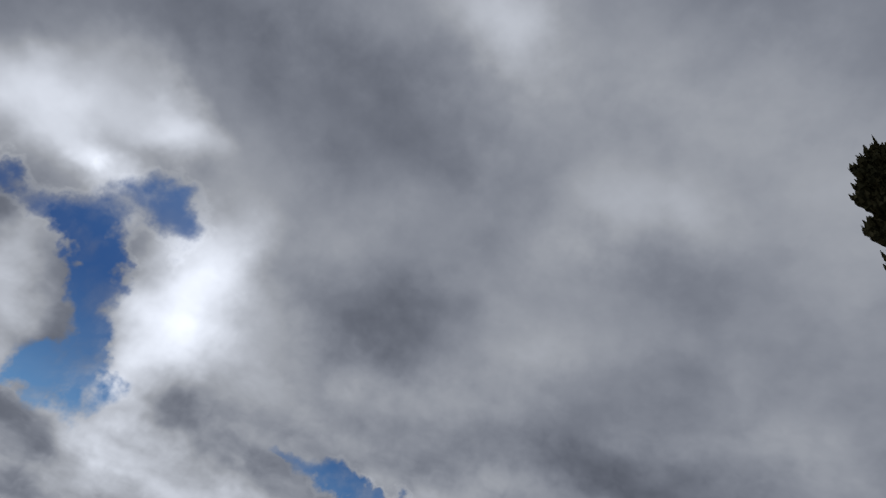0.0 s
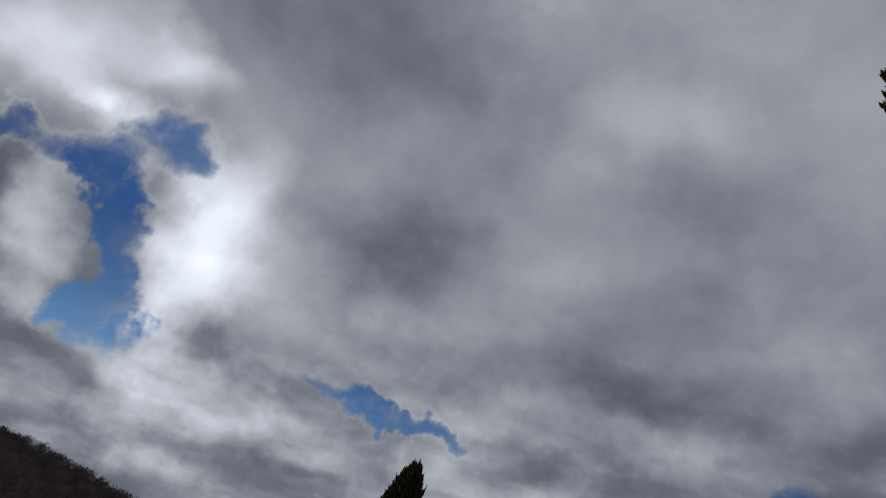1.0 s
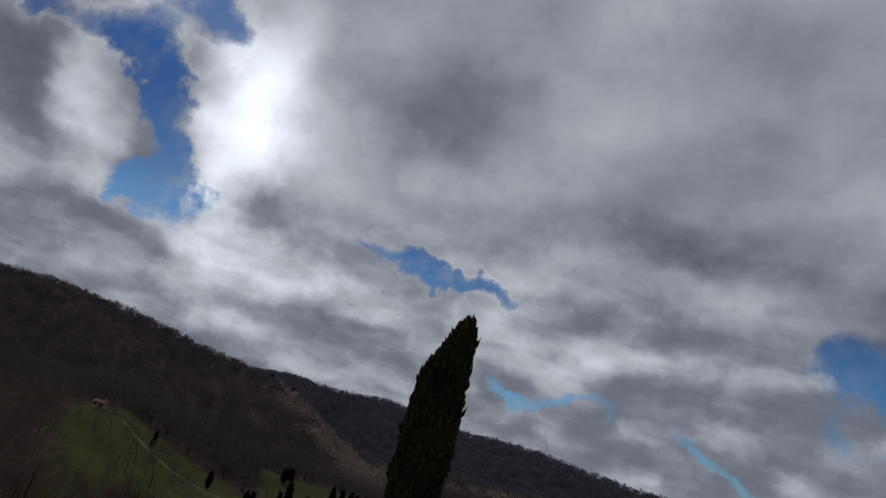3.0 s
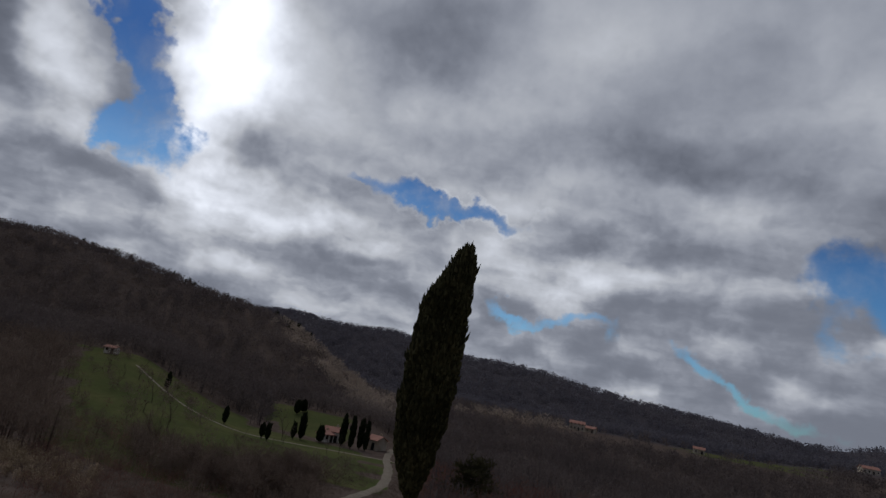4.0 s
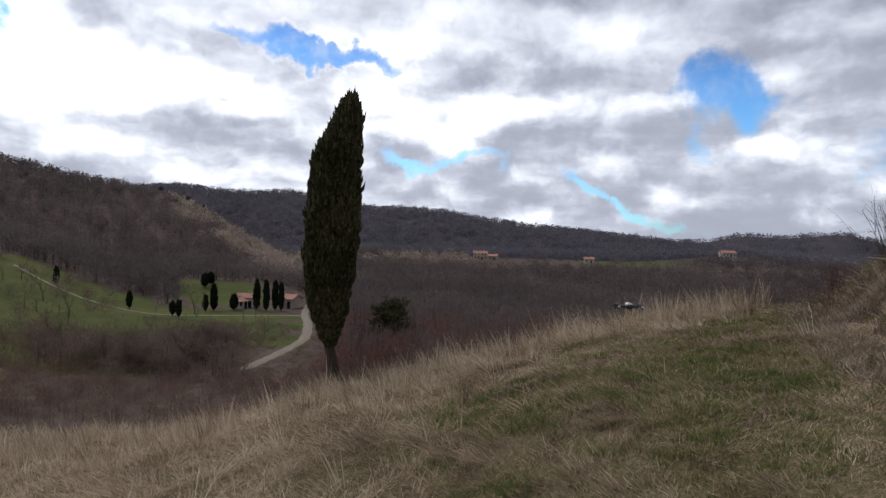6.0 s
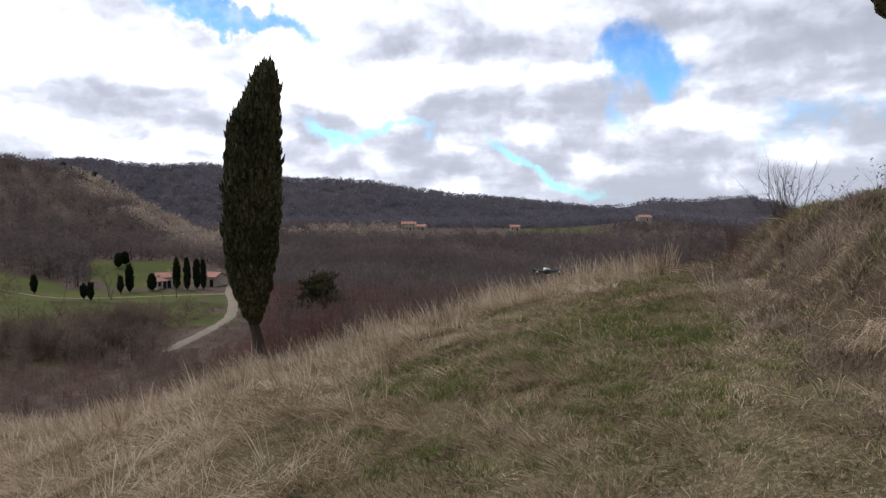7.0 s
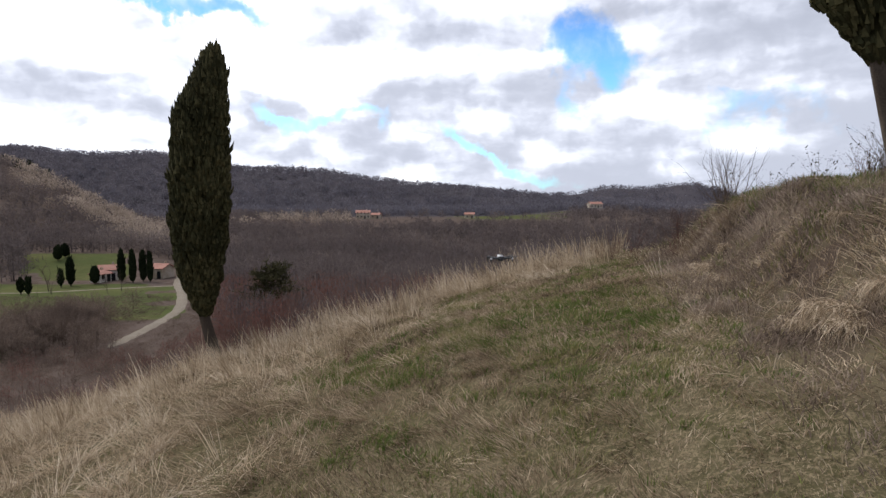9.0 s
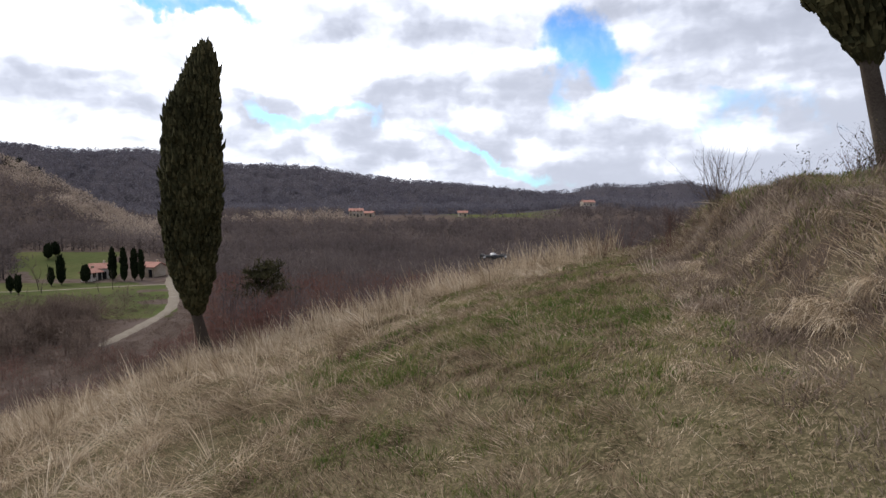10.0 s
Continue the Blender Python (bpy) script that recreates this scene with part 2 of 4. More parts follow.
GROUND = ground_material()
STRAW = speckled("dry_straw", (0.075, 0.056, 0.037), (0.25, 0.186, 0.121), (0.455, 0.358, 0.25), (0.68, 0.56, 0.42), (0.79, 0.685, 0.55), thin=0.35, per="tone", patchy=0.2, scale=5.0)
TURF = speckled("winter_turf", (0.070, 0.125, 0.024), (0.110, 0.158, 0.038), (0.175, 0.185, 0.065), (0.30, 0.260, 0.130), (0.50, 0.405, 0.27), (0.64, 0.53, 0.38), scale=9.0, per="tone", patchy=0.15, thin=0.35)
BANK_GRASS = speckled("withered_bank_grass", (0.090, 0.068, 0.056), (0.17, 0.128, 0.102), (0.29, 0.225, 0.180), (0.48, 0.390, 0.30), (0.60, 0.50, 0.40), scale=11.0, per="tone", patchy=0.25, thin=0.3)
CYPRESS = speckled("cypress_leaf", (0.030, 0.031, 0.016), (0.062, 0.060, 0.029), (0.120, 0.108, 0.054), scale=2.0)
CYPRESS_FAR = speckled("dark_cypress_leaf", (0.012, 0.018, 0.009), (0.026, 0.034, 0.016), scale=1.0)
BARK = speckled("grey_brown_bark", (0.075, 0.060, 0.048), (0.12, 0.10, 0.082), scale=8.0, per="object", bump=0.6)
TWIG = speckled("winter_twigs", (0.125, 0.092, 0.077), (0.17, 0.128, 0.106), (0.22, 0.172, 0.143), scale=1.0, thin=0.4)
RED_TWIG = speckled("reddish_twigs", (0.175, 0.083, 0.072), (0.20, 0.113, 0.095), (0.18, 0.127, 0.102), scale=0.6, thin=0.4)
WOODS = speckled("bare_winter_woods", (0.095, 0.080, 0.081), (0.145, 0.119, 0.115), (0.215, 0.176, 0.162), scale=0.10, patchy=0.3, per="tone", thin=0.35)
# bluer copy of the bare woods, with the haze of distance in its colour
WOODS_HAZY = speckled("haze_tinted_woods", (0.120, 0.115, 0.142), (0.158, 0.149, 0.175), (0.195, 0.180, 0.198), scale=0.05, patchy=0.3, per="tone", thin=0.4)
# lighter copy of the bare woods: sunlight on the spur put into the colour
WOODS_SUNLIT = speckled("sunlit_tint_woods", (0.25, 0.202, 0.168), (0.36, 0.294, 0.242), (0.46, 0.38, 0.312), scale=0.35, per="tone", thin=0.45)
GRAVEL = speckled("pale_gravel", (0.21, 0.18, 0.145), (0.31, 0.27, 0.22), scale=3.0, per="object", bump=0.4)
PLASTER = speckled("pale_plaster", (0.42, 0.34, 0.25), (0.60, 0.54, 0.46), scale=2.0, per="object", bump=0.1)
WHITEWASH = speckled("whitewash", (0.70, 0.66, 0.60), (0.80, 0.77, 0.72), scale=2.0, per="object", bump=0.1)
ROOF = speckled("terracotta_tiles", (0.30, 0.155, 0.125), (0.42, 0.23, 0.185), scale=3.0, bump=0.3)
DARK = speckled("dark_opening", (0.02, 0.02, 0.022), (0.03, 0.03, 0.03), rough=0.3, per="object")
DRONE_GREY = speckled("dark_grey_plastic", (0.018, 0.018, 0.020), (0.026, 0.026, 0.028), rough=0.38, spec=0.5, per="object", scale=30)
DRONE_SHELL = speckled("pale_grey_shell", (0.58, 0.58, 0.59), (0.66, 0.66, 0.67), rough=0.3, spec=0.5, per="object", scale=30)

# ------------------------------------------------------------------ mesh helpers


def mesh_of(name, verts, faces, mat, smooth=False, tone=None):
    """A mesh from numpy arrays: verts (n, 3), faces (m, 3 or 4)."""
    data = bpy.data.meshes.new(name)
    verts, faces = np.asarray(verts, np.float32), np.asarray(faces, np.int32)
    size = faces.shape[1]
    data.vertices.add(len(verts))
    data.vertices.foreach_set("co", verts.ravel())
    data.loops.add(faces.size)
    data.loops.foreach_set("vertex_index", faces.ravel())
    data.polygons.add(len(faces))
    data.polygons.foreach_set("loop_start", np.arange(0, faces.size, size, dtype=np.int32))
    data.polygons.foreach_set("use_smooth", np.full(len(faces), smooth))
    data.update(calc_edges=True)
    data.materials.append(mat)
    if tone is not None:
        data.attributes.new("tone", "FLOAT", "POINT").data.foreach_set("value", np.asarray(tone, np.float32))
    return data


def mottle(x, y, size, seed):
    """Uneven patches from 0 to 1 over the plan, about one size across."""
    table = np.random.default_rng(seed).uniform(0, 1, (64, 64))
    total, weight = 0.0, 0.0
    for octave, share in ((1.0, 1.0), (2.1, 0.5), (4.3, 0.25)):
        px, py = np.asarray(x) / size * octave + 13.7 * octave, np.asarray(y) / size * octave + 5.1 * octave
        ix, iy = np.floor(px).astype(int), np.floor(py).astype(int)
        fx, fy = px - ix, py - iy
        fx, fy = fx * fx * (3 - 2 * fx), fy * fy * (3 - 2 * fy)
        a, b = table[ix % 64, iy % 64], table[(ix + 1) % 64, iy % 64]
        c, d = table[ix % 64, (iy + 1) % 64], table[(ix + 1) % 64, (iy + 1) % 64]
        total = total + share * ((a * (1 - fx) + b * fx) * (1 - fy) + (c * (1 - fx) + d * fx) * fy)
        weight += share
    return np.clip((total / weight - 0.5) * 1.7 + 0.5, 0, 1)


def part(name, bm, mat, parent, label="", smooth=False):
    data = bpy.data.meshes.new(name)
    bm.to_mesh(data)
    bm.free()
    data.polygons.foreach_set("use_smooth", [smooth] * len(data.polygons))
    data.materials.append(mat)
    ob = new(name, data)
    ob.parent = parent
    return tagged(ob, label)


def part_of(name, data, parent, label=""):
    ob = new(name, data)
    ob.parent = parent
    return tagged(ob, label)


def box(sx, sy, sz, m=None, bevel=0.0):
    bm = bmesh.new()
    bmesh.ops.create_cube(bm, size=1, matrix=(m or Matrix()) @ Matrix.Diagonal((sx, sy, sz, 1)))
    if bevel:
        bmesh.ops.bevel(bm, geom=bm.edges[:], offset=bevel, segments=2, affect="EDGES")
    return bm


def tube(r0, r1, length, m=None, sides=10):
    bm = bmesh.new()
    bmesh.ops.create_cone(bm, cap_ends=True, segments=sides, radius1=r0, radius2=r1, depth=length, matrix=(m or Matrix()) @ Matrix.Translation((0, 0, length / 2)))
    return bm


def unit(v):
    return v / np.maximum(np.linalg.norm(v, axis=-1, keepdims=True), 1e-9)


def sticks(starts, ends, r0, r1, sides=3):
    """Tapered prisms from starts to ends, as arrays of verts and triangles."""
    starts, ends = np.asarray(starts, float), np.asarray(ends, float)
    k = len(starts)
    along = unit(ends - starts)
    helper = np.where(np.abs(along[:, 2:3]) > 0.9, [[1.0, 0, 0]], [[0, 0, 1.0]])
    a = unit(np.cross(along, helper))
    b = np.cross(along, a)
    r0, r1 = np.broadcast_to(r0, k)[:, None], np.broadcast_to(r1, k)[:, None]
    rings = []
    for centre, r in ((starts, r0), (ends, r1)):
        for i in range(sides):
            t = 2 * math.pi * i / sides
            rings.append(centre + r * (math.cos(t) * a + math.sin(t) * b))
    verts = np.stack(rings, 1).reshape(-1, 3)
    tri = []
    for i in range(sides):
        j = (i + 1) % sides
        tri += [(i, j, sides + j), (i, sides + j, sides + i)]
    faces = (np.arange(k)[:, None, None] * 2 * sides + np.array(tri)[None]).reshape(-1, 3)
    return verts, faces


def blades(roots, tips, width, bend, rng):
    """Grass blades: a bent two-piece leaf from each root to its tip."""
    k = len(roots)
    turn = rng.uniform(0, 2 * math.pi, k)
    side = np.stack([np.cos(turn), np.sin(turn), np.zeros(k)], 1) * np.broadcast_to(width, k)[:, None] * 0.5
    middle = roots * 0.5 + tips * 0.5 + np.array([0, 0, 1.0]) * np.broadcast_to(bend, k)[:, None]
    verts = np.stack([roots - side, roots + side, middle + side * 0.8, middle - side * 0.8, tips], 1).reshape(-1, 3)
    tri = np.array([(0, 1, 2), (0, 2, 3), (3, 2, 4)])
    return verts, (np.arange(k)[:, None, None] * 5 + tri[None]).reshape(-1, 3)


def joined(pieces):
    verts, faces, base = [], [], 0
    for v, f in pieces:
        verts.append(v)
        faces.append(f + base)
        base += len(v)
    return np.concatenate(verts), np.concatenate(faces)


# ------------------------------------------------------------------ the land


def ease(v, low, high):
    t = np.clip((v - low) / (high - low), 0, 1)
    return t * t * (3 - 2 * t)


def soft_max(a, b, k):
    return 0.5 * (a + b + np.sqrt((a - b) ** 2 + k * k))


def soft_min(a, b, k):
    return 0.5 * (a + b - np.sqrt((a - b) ** 2 + k * k))


def waves(x, y, size):
    x, y = x / size, y / size
    return (np.sin(1.3 * x + 0.7 * y + 0.4) + np.sin(-0.8 * x + 1.9 * y + 1.7) * 0.7 + np.sin(2.9 * x + 1.1 * y + 2.9) * 0.4 + np.sin(1.7 * x - 3.7 * y + 0.3) * 0.3) / 2.4


def bank_foot(y):
    return 1.30 + 0.215 * y


def land(x, y):
    """Height of the ground: the hill side in front, the valley, the ridges."""
    x, y = np.asarray(x, float), np.asarray(y, float)
    ahead = np.maximum(y, 1.0)
    u = np.clip(x / ahead, -3.0, 1.6)
    # the hill side where the camera stands
    near = np.where(x < 0, 0.33 * x, 0.29 * x / (1 + 0.06 * np.abs(x))) + 0.21 * np.maximum(-11.0 - x, 0)
    past = x - bank_foot(np.clip(y, 0, 30))
    rise = 0.80 * ease(past, 0.35, 1.45) * ease(y, 14, 9) - 0.10 * np.clip(past - 1.2, 0, 4) + 0.03 * np.clip(past - 1.2, 0, 30)
    near = near + rise + 0.05 * waves(x, y, 0.7) + 0.08 * waves(x, y, 2.3) + (0.15 * waves(x, y, 0.45) + 0.07 * waves(x, y, 0.2)) * ease(past, 0.3, 1.2) * ease(y, 1.0, 2.5)
    edge = 17.0 + 0.6 * waves(x, y, 6)
    drop = 3.0 * np.log1p(np.exp(np.clip((y - edge) / 3.0, -30, 60)))
    near = near - 0.48 * drop
    # valley floor with the left field that climbs away
    floor = -19.0 + 0.5 * waves(x, y, 25)
    floor = floor + 11.5 * ease(y, 70, 175) * ease(u, -0.75, -1.15) + 4.5 * ease(y, 166, 200) * ease(u, -0.42, -0.55)
    floor = floor - 1.5 * ease(y, 118, 150) * ease(u, -1.1, -0.9) * ease(y, 400, 260)
    floor = floor + 6.5 * ease(y, 130, 400) * ease(u, -0.50, -0.35)
    floor = floor + 4.0 * ease(y, 366, 398) * ease(u, -0.48, -0.36)
    floor = floor + 10.0 * np.exp(-((u - 0.25) / 0.09) ** 2) * ease(y, 400, 520) * 0.75
    # ridges: their height by bearing, rising from foot to crest
    w_a = soft_min(soft_min(0.104 - 0.18 * (u + 0.77), 0.216 - 0.08 * (u + 1.39), 0.01), 0.065 - 0.56 * (u + 0.65), 0.012)
    ridge_a = 1.65 - 14.0 + w_a * 430 + 3.0 * waves(x, y, 30)
    a = -30 + (ridge_a + 30) * ease(y, 150, 430) * (1 - 0.4 * ease(y, 430, 800))
    w_b = soft_min(0.037 - 0.103 * u, 0.10 + 0.0 * u, 0.01) + 0.003 * np.sin(u * 23)
    ridge_b = 1.65 - 9.0 + np.clip(w_b, 0, 0.2) * 1000 + 4.0 * waves(x, y, 45)
    b = -40 + (ridge_b + 40) * ease(y, 480, 1000)
    w_d = 0.013 + 0.021 * np.exp(-((u - 0.385) / 0.07) ** 2) + 0.013 * np.exp(-((u - 0.26) / 0.05) ** 2) + 0.002 * np.sin(u * 47)
    d = -60 + (1.65 + w_d * 1900 + 60) * ease(y, 1050, 1900)
    far = soft_max(soft_max(floor, a, 6.0), soft_max(b, d, 10.0), 6.0)
    front = soft_max(near, far, 1.5) - 0.3
    blend = ease(y, 17, 30)
    front = near * (1 - blend) + np.maximum(front, far) * blend
    behind = near + 0.0 * x
    return np.where(y > 0, front, behind)


def height(x, y):
    return float(land(np.array([x]), np.array([y]))[0])


def meadow_mask(x, y):
    """1 on the green fields of the valley."""
    u = x / np.maximum(y, 1.0) + 0.06 * waves(x, y, 7) + 0.03 * waves(x, y, 2.5)
    left = ease(u, -1.36, -1.22) * ease(u, -0.74, -0.84) * ease(y, 66, 74) * ease(y, 176, 164)
    low = ease(u, -0.92, -0.84) * ease(u, -0.44, -0.48) * ease(y, 94, 104) * ease(y, 162, 150)
    back_field = ease(u, -0.73, -0.68) * ease(u, -0.52, -0.58) * ease(y, 160, 168) * ease(y, 206, 196)
    hill_top = ease(u, -0.02, 0.04) * ease(u, 0.24, 0.14) * ease(y, 395, 410) * ease(y, 560, 500)
    return np.clip(left + low + back_field + 0.7 * hill_top, 0, 1)


def ground():
    az = np.radians(np.concatenate([np.arange(-180, -75, 5.0), np.arange(-75, 50, 0.4), np.arange(50, 180, 5.0)]))
    r = np.concatenate([np.arange(0.0, 18, 0.3), np.geomspace(18, 4200, 290)])
    A, Rr = np.meshgrid(az, r, indexing="ij")
    X, Y = np.sin(A) * Rr, np.cos(A) * Rr
    Z = land(X, Y)
    verts = np.stack([X, Y, Z], -1).reshape(-1, 3)
    na, nr = len(az), len(r)
    i, j = np.meshgrid(np.arange(na), np.arange(nr - 1), indexing="ij")
    k = (i + 1) % na
    faces = np.stack([i * nr + j, i * nr + j + 1, k * nr + j + 1, k * nr + j], -1).reshape(-1, 4)
    faces = faces[:, ::-1]
    data = mesh_of("ground", verts, faces, GROUND, True)
    turf = data.attributes.new("turf", "FLOAT", "POINT")
    turf.data.foreach_set("value", (ease(Rr, 34, 18)).ravel().astype(np.float32))
    bank = data.attributes.new("bank", "FLOAT", "POINT")
    bank.data.foreach_set("value", (ease(X - bank_foot(Y), 0.0, 0.6)).ravel().astype(np.float32))
    far_haze = data.attributes.new("far_haze", "FLOAT", "POINT")
    far_haze.data.foreach_set("value", (ease(Y, 440, 540)).ravel().astype(np.float32))
    field = data.attributes.new("meadow", "FLOAT", "POINT")
    field.data.foreach_set("value", meadow_mask(X, Y).ravel().astype(np.float32))
    return tagged(new("ground", data), "grassy hillside falling into a wooded winter valley", "ground", kind="structure")


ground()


def strip(name, points, width, mat, label):
    """A road laid on the land along a smooth line through points."""
    pts = [Vector((x, y, 0)) for x, y in points]
    line = []
    for i in range(len(pts) - 1):
        p0, p1, p2, p3 = pts[max(i - 1, 0)], pts[i], pts[i + 1], pts[min(i + 2, len(pts) - 1)]
        for s in range(10):
            t = s / 10
            line.append(0.5 * ((2 * p1) + (p2 - p0) * t + (2 * p0 - 5 * p1 + 4 * p2 - p3) * t * t + (3 * p1 - p0 - 3 * p2 + p3) * t ** 3))
    line.append(pts[-1])
    verts, faces = [], []
    for i, p in enumerate(line):
        way_on = (line[min(i + 1, len(line) - 1)] - line[max(i - 1, 0)]).normalized()
        side = Vector((way_on.y, -way_on.x, 0))
        for s in (-1, -0.4, 0.4, 1):
            q = p + side * s * width / 2 * min(1.0, 0.12 + i / 7) * (1 + 0.12 * math.sin(i * 1.7 + s))
            verts.append((q.x, q.y, height(q.x, q.y) + (0.14 if abs(s) < 1 else -0.05)))
    for i in range(len(line) - 1):
        for s in range(3):
            a = i * 4 + s
            faces.append((a, a + 4, a + 5, a + 1))
    return tagged(new(name, mesh_of(name, verts, faces, mat, True)), label, "road", kind="structure")


ROAD = [(-46.5, 79), (-47, 84), (-47.8, 93.5), (-50.6, 109), (-60, 131), (-72, 155), (-80, 175)]


def road_gap(x, y):
    """Distance from the middle of the gravel track."""
    best = np.full(np.shape(x), 1e9)
    for (x0, y0), (x1, y1) in zip(ROAD, ROAD[1:]):
        t = np.clip(((x - x0) * (x1 - x0) + (y - y0) * (y1 - y0)) / ((x1 - x0) ** 2 + (y1 - y0) ** 2), 0, 1)
        best = np.minimum(best, np.hypot(x - x0 - t * (x1 - x0), y - y0 - t * (y1 - y0)))
    return best


strip("road", ROAD, 2.4, GRAVEL, "pale gravel track winding down the valley")
strip("lane", [(-60, 152), (-84, 146), (-100, 136), (-118, 132), (-140, 138), (-165, 150)], 1.1, GRAVEL, "narrow pale lane between green fields")

# ------------------------------------------------------------------ cypresses


def cypress(name, place, trunk_top, crown, tufts, tuft, seed, label, trunk_r=0.16, lean=0.0, mat=None, detail=True, lumpy=0.0):
    """crown(t) for t from 0 to 1 gives the height, the middle's x and the radius."""
    rng = np.random.default_rng(seed)
    top = new(name)
    top.location = place
    tagged(top, label, "tree")
    ts = np.linspace(0, 1, 26)
    prof = np.array([crown(t) for t in ts])
    # inner mass
    sides = 18
    ring = []
    for i, (z, cx, r) in enumerate(prof):
        ang = np.linspace(0, 2 * math.pi, sides, endpoint=False)
        rr = (0.86 - 0.7 * lumpy) * r * (1 + 0.10 * np.sin(ang * 3 + i * 0.9) + 0.08 * np.sin(ang * 5 - i * 1.3))
        ring.append(np.stack([cx + rr * np.cos(ang), rr * np.sin(ang), np.full(sides, z)], 1))
    verts = np.concatenate(ring)
    quads = []
    for i in range(len(prof) - 1):
        for j in range(sides):
            k = (j + 1) % sides
            quads += [(i * sides + j, i * sides + k, (i + 1) * sides + k), (i * sides + j, (i + 1) * sides + k, (i + 1) * sides + j)]
    pieces = [(verts, np.array(quads))]
    # upright sprays of scale leaves over the whole surface
    t = rng.uniform(0, 1, tufts) ** 0.9
    z, cx, r = (np.interp(t, ts, prof[:, i]) for i in range(3))
    ang = rng.uniform(0, 2 * math.pi, tufts)
    depth = rng.uniform(0.80, 1.04, tufts) * (1 + lumpy * np.sin(ang * 4 + z * 2.3) * np.sin(z * 3.1 + ang * 2) + 0.06 * np.sin(ang * 7 + z * 5.0))
    root = np.stack([cx + r * depth * np.cos(ang), r * depth * np.sin(ang), z], 1)
    size = tuft * rng.uniform(0.5, 1.4, tufts)
    size[: tufts // 50] *= rng.uniform(1.2, 1.9, tufts // 50)
    out = np.stack([np.cos(ang), np.sin(ang), np.zeros(tufts)], 1) * rng.uniform(0.05, 0.42, tufts)[:, None]
    tip = root + (out + np.array([0, 0, 1.0]) + rng.normal(0, 0.10, (tufts, 3))) * size[:, None]
    belly = root * 0.55 + tip * 0.45 + out * size[:, None] * 0.25
    fat = size * rng.uniform(0.12, 0.24, tufts)
    fat[: tufts // 50] *= 0.5
    pieces.append(sticks(root, belly, fat * 0.45, fat, 4 if detail else 3))
    pieces.append(sticks(belly, tip, fat, fat * 0.08, 4 if detail else 3))
    v, f = joined(pieces)
    v[:, 0] += lean * (v[:, 2] - 0.024 * v[:, 2] ** 2)
    part_of("crown", mesh_of("crown", v, f, mat or CYPRESS), top)
    # trunk with flutes
    zs = np.linspace(-0.5, prof[4][0], 9)
    rings = []
    for i, z in enumerate(zs):
        ang = np.linspace(0, 2 * math.pi, 14, endpoint=False)
        rr = trunk_r * (1.25 - 0.06 * i + 0.35 * math.exp(-i * 0.9)) * (1 + 0.13 * np.sin(ang * 4 + 0.2 * i))
        rings.append(np.stack([prof[0][1] * max(z, 0) / prof[0][0] + lean * (z - 0.024 * z * z) + rr * np.cos(ang), rr * np.sin(ang), np.full(14, z)], 1))
    verts = np.concatenate(rings)
    quads = [(i * 14 + j, i * 14 + (j + 1) % 14, (i + 1) * 14 + (j + 1) % 14, (i + 1) * 14 + j) for i in range(8) for j in range(14)]
    part_of("trunk", mesh_of("trunk", verts, quads, BARK, True), top, "grey-brown fluted trunk")
    return top


def main_crown(t):
    z = 1.50 + 7.55 * t
    r = np.interp(t, [0, 0.06, 0.18, 0.35, 0.55, 0.76, 0.83, 0.90, 0.96, 1.0], [0.09, 0.28, 0.57, 0.71, 0.72, 0.66, 0.50, 0.34, 0.20, 0.05])
    cx = np.interp(t, [0, 0.16, 0.35, 0.76, 0.83, 0.90, 1.0], [-0.37, -0.47, -0.43, -0.32, -0.17, -0.02, 0.12])
    return z, cx, r


BASE = (-6.76, 17.0)
cypress("cypress_tree", (*BASE, height(*BASE) + 0.0), 1.4, main_crown, 10500, 0.24, 3, "tall dark green cypress with a slanted top, on the slope's edge", 0.15)


def right_crown(t):
    z = 2.35 + 11.6 * t
    r = np.interp(t, [0, 0.05, 0.10, 0.2, 0.5, 0.8, 0.95, 1.0], [0.12, 0.42, 0.72, 0.98, 0.98, 0.85, 0.58, 0.25])
    return z, -0.05 - 0.4 * t, r


BASE_R = (8.4, 11.0)
cypress("cypress_tree", (*BASE_R, height(*BASE_R)), 0.0, right_crown, 6000, 0.32, 8, "big dark cypress with a bare leaning trunk on the bank", 0.165, -0.27, lumpy=0.2)


# ------------------------------------------------------------------ villa and far houses


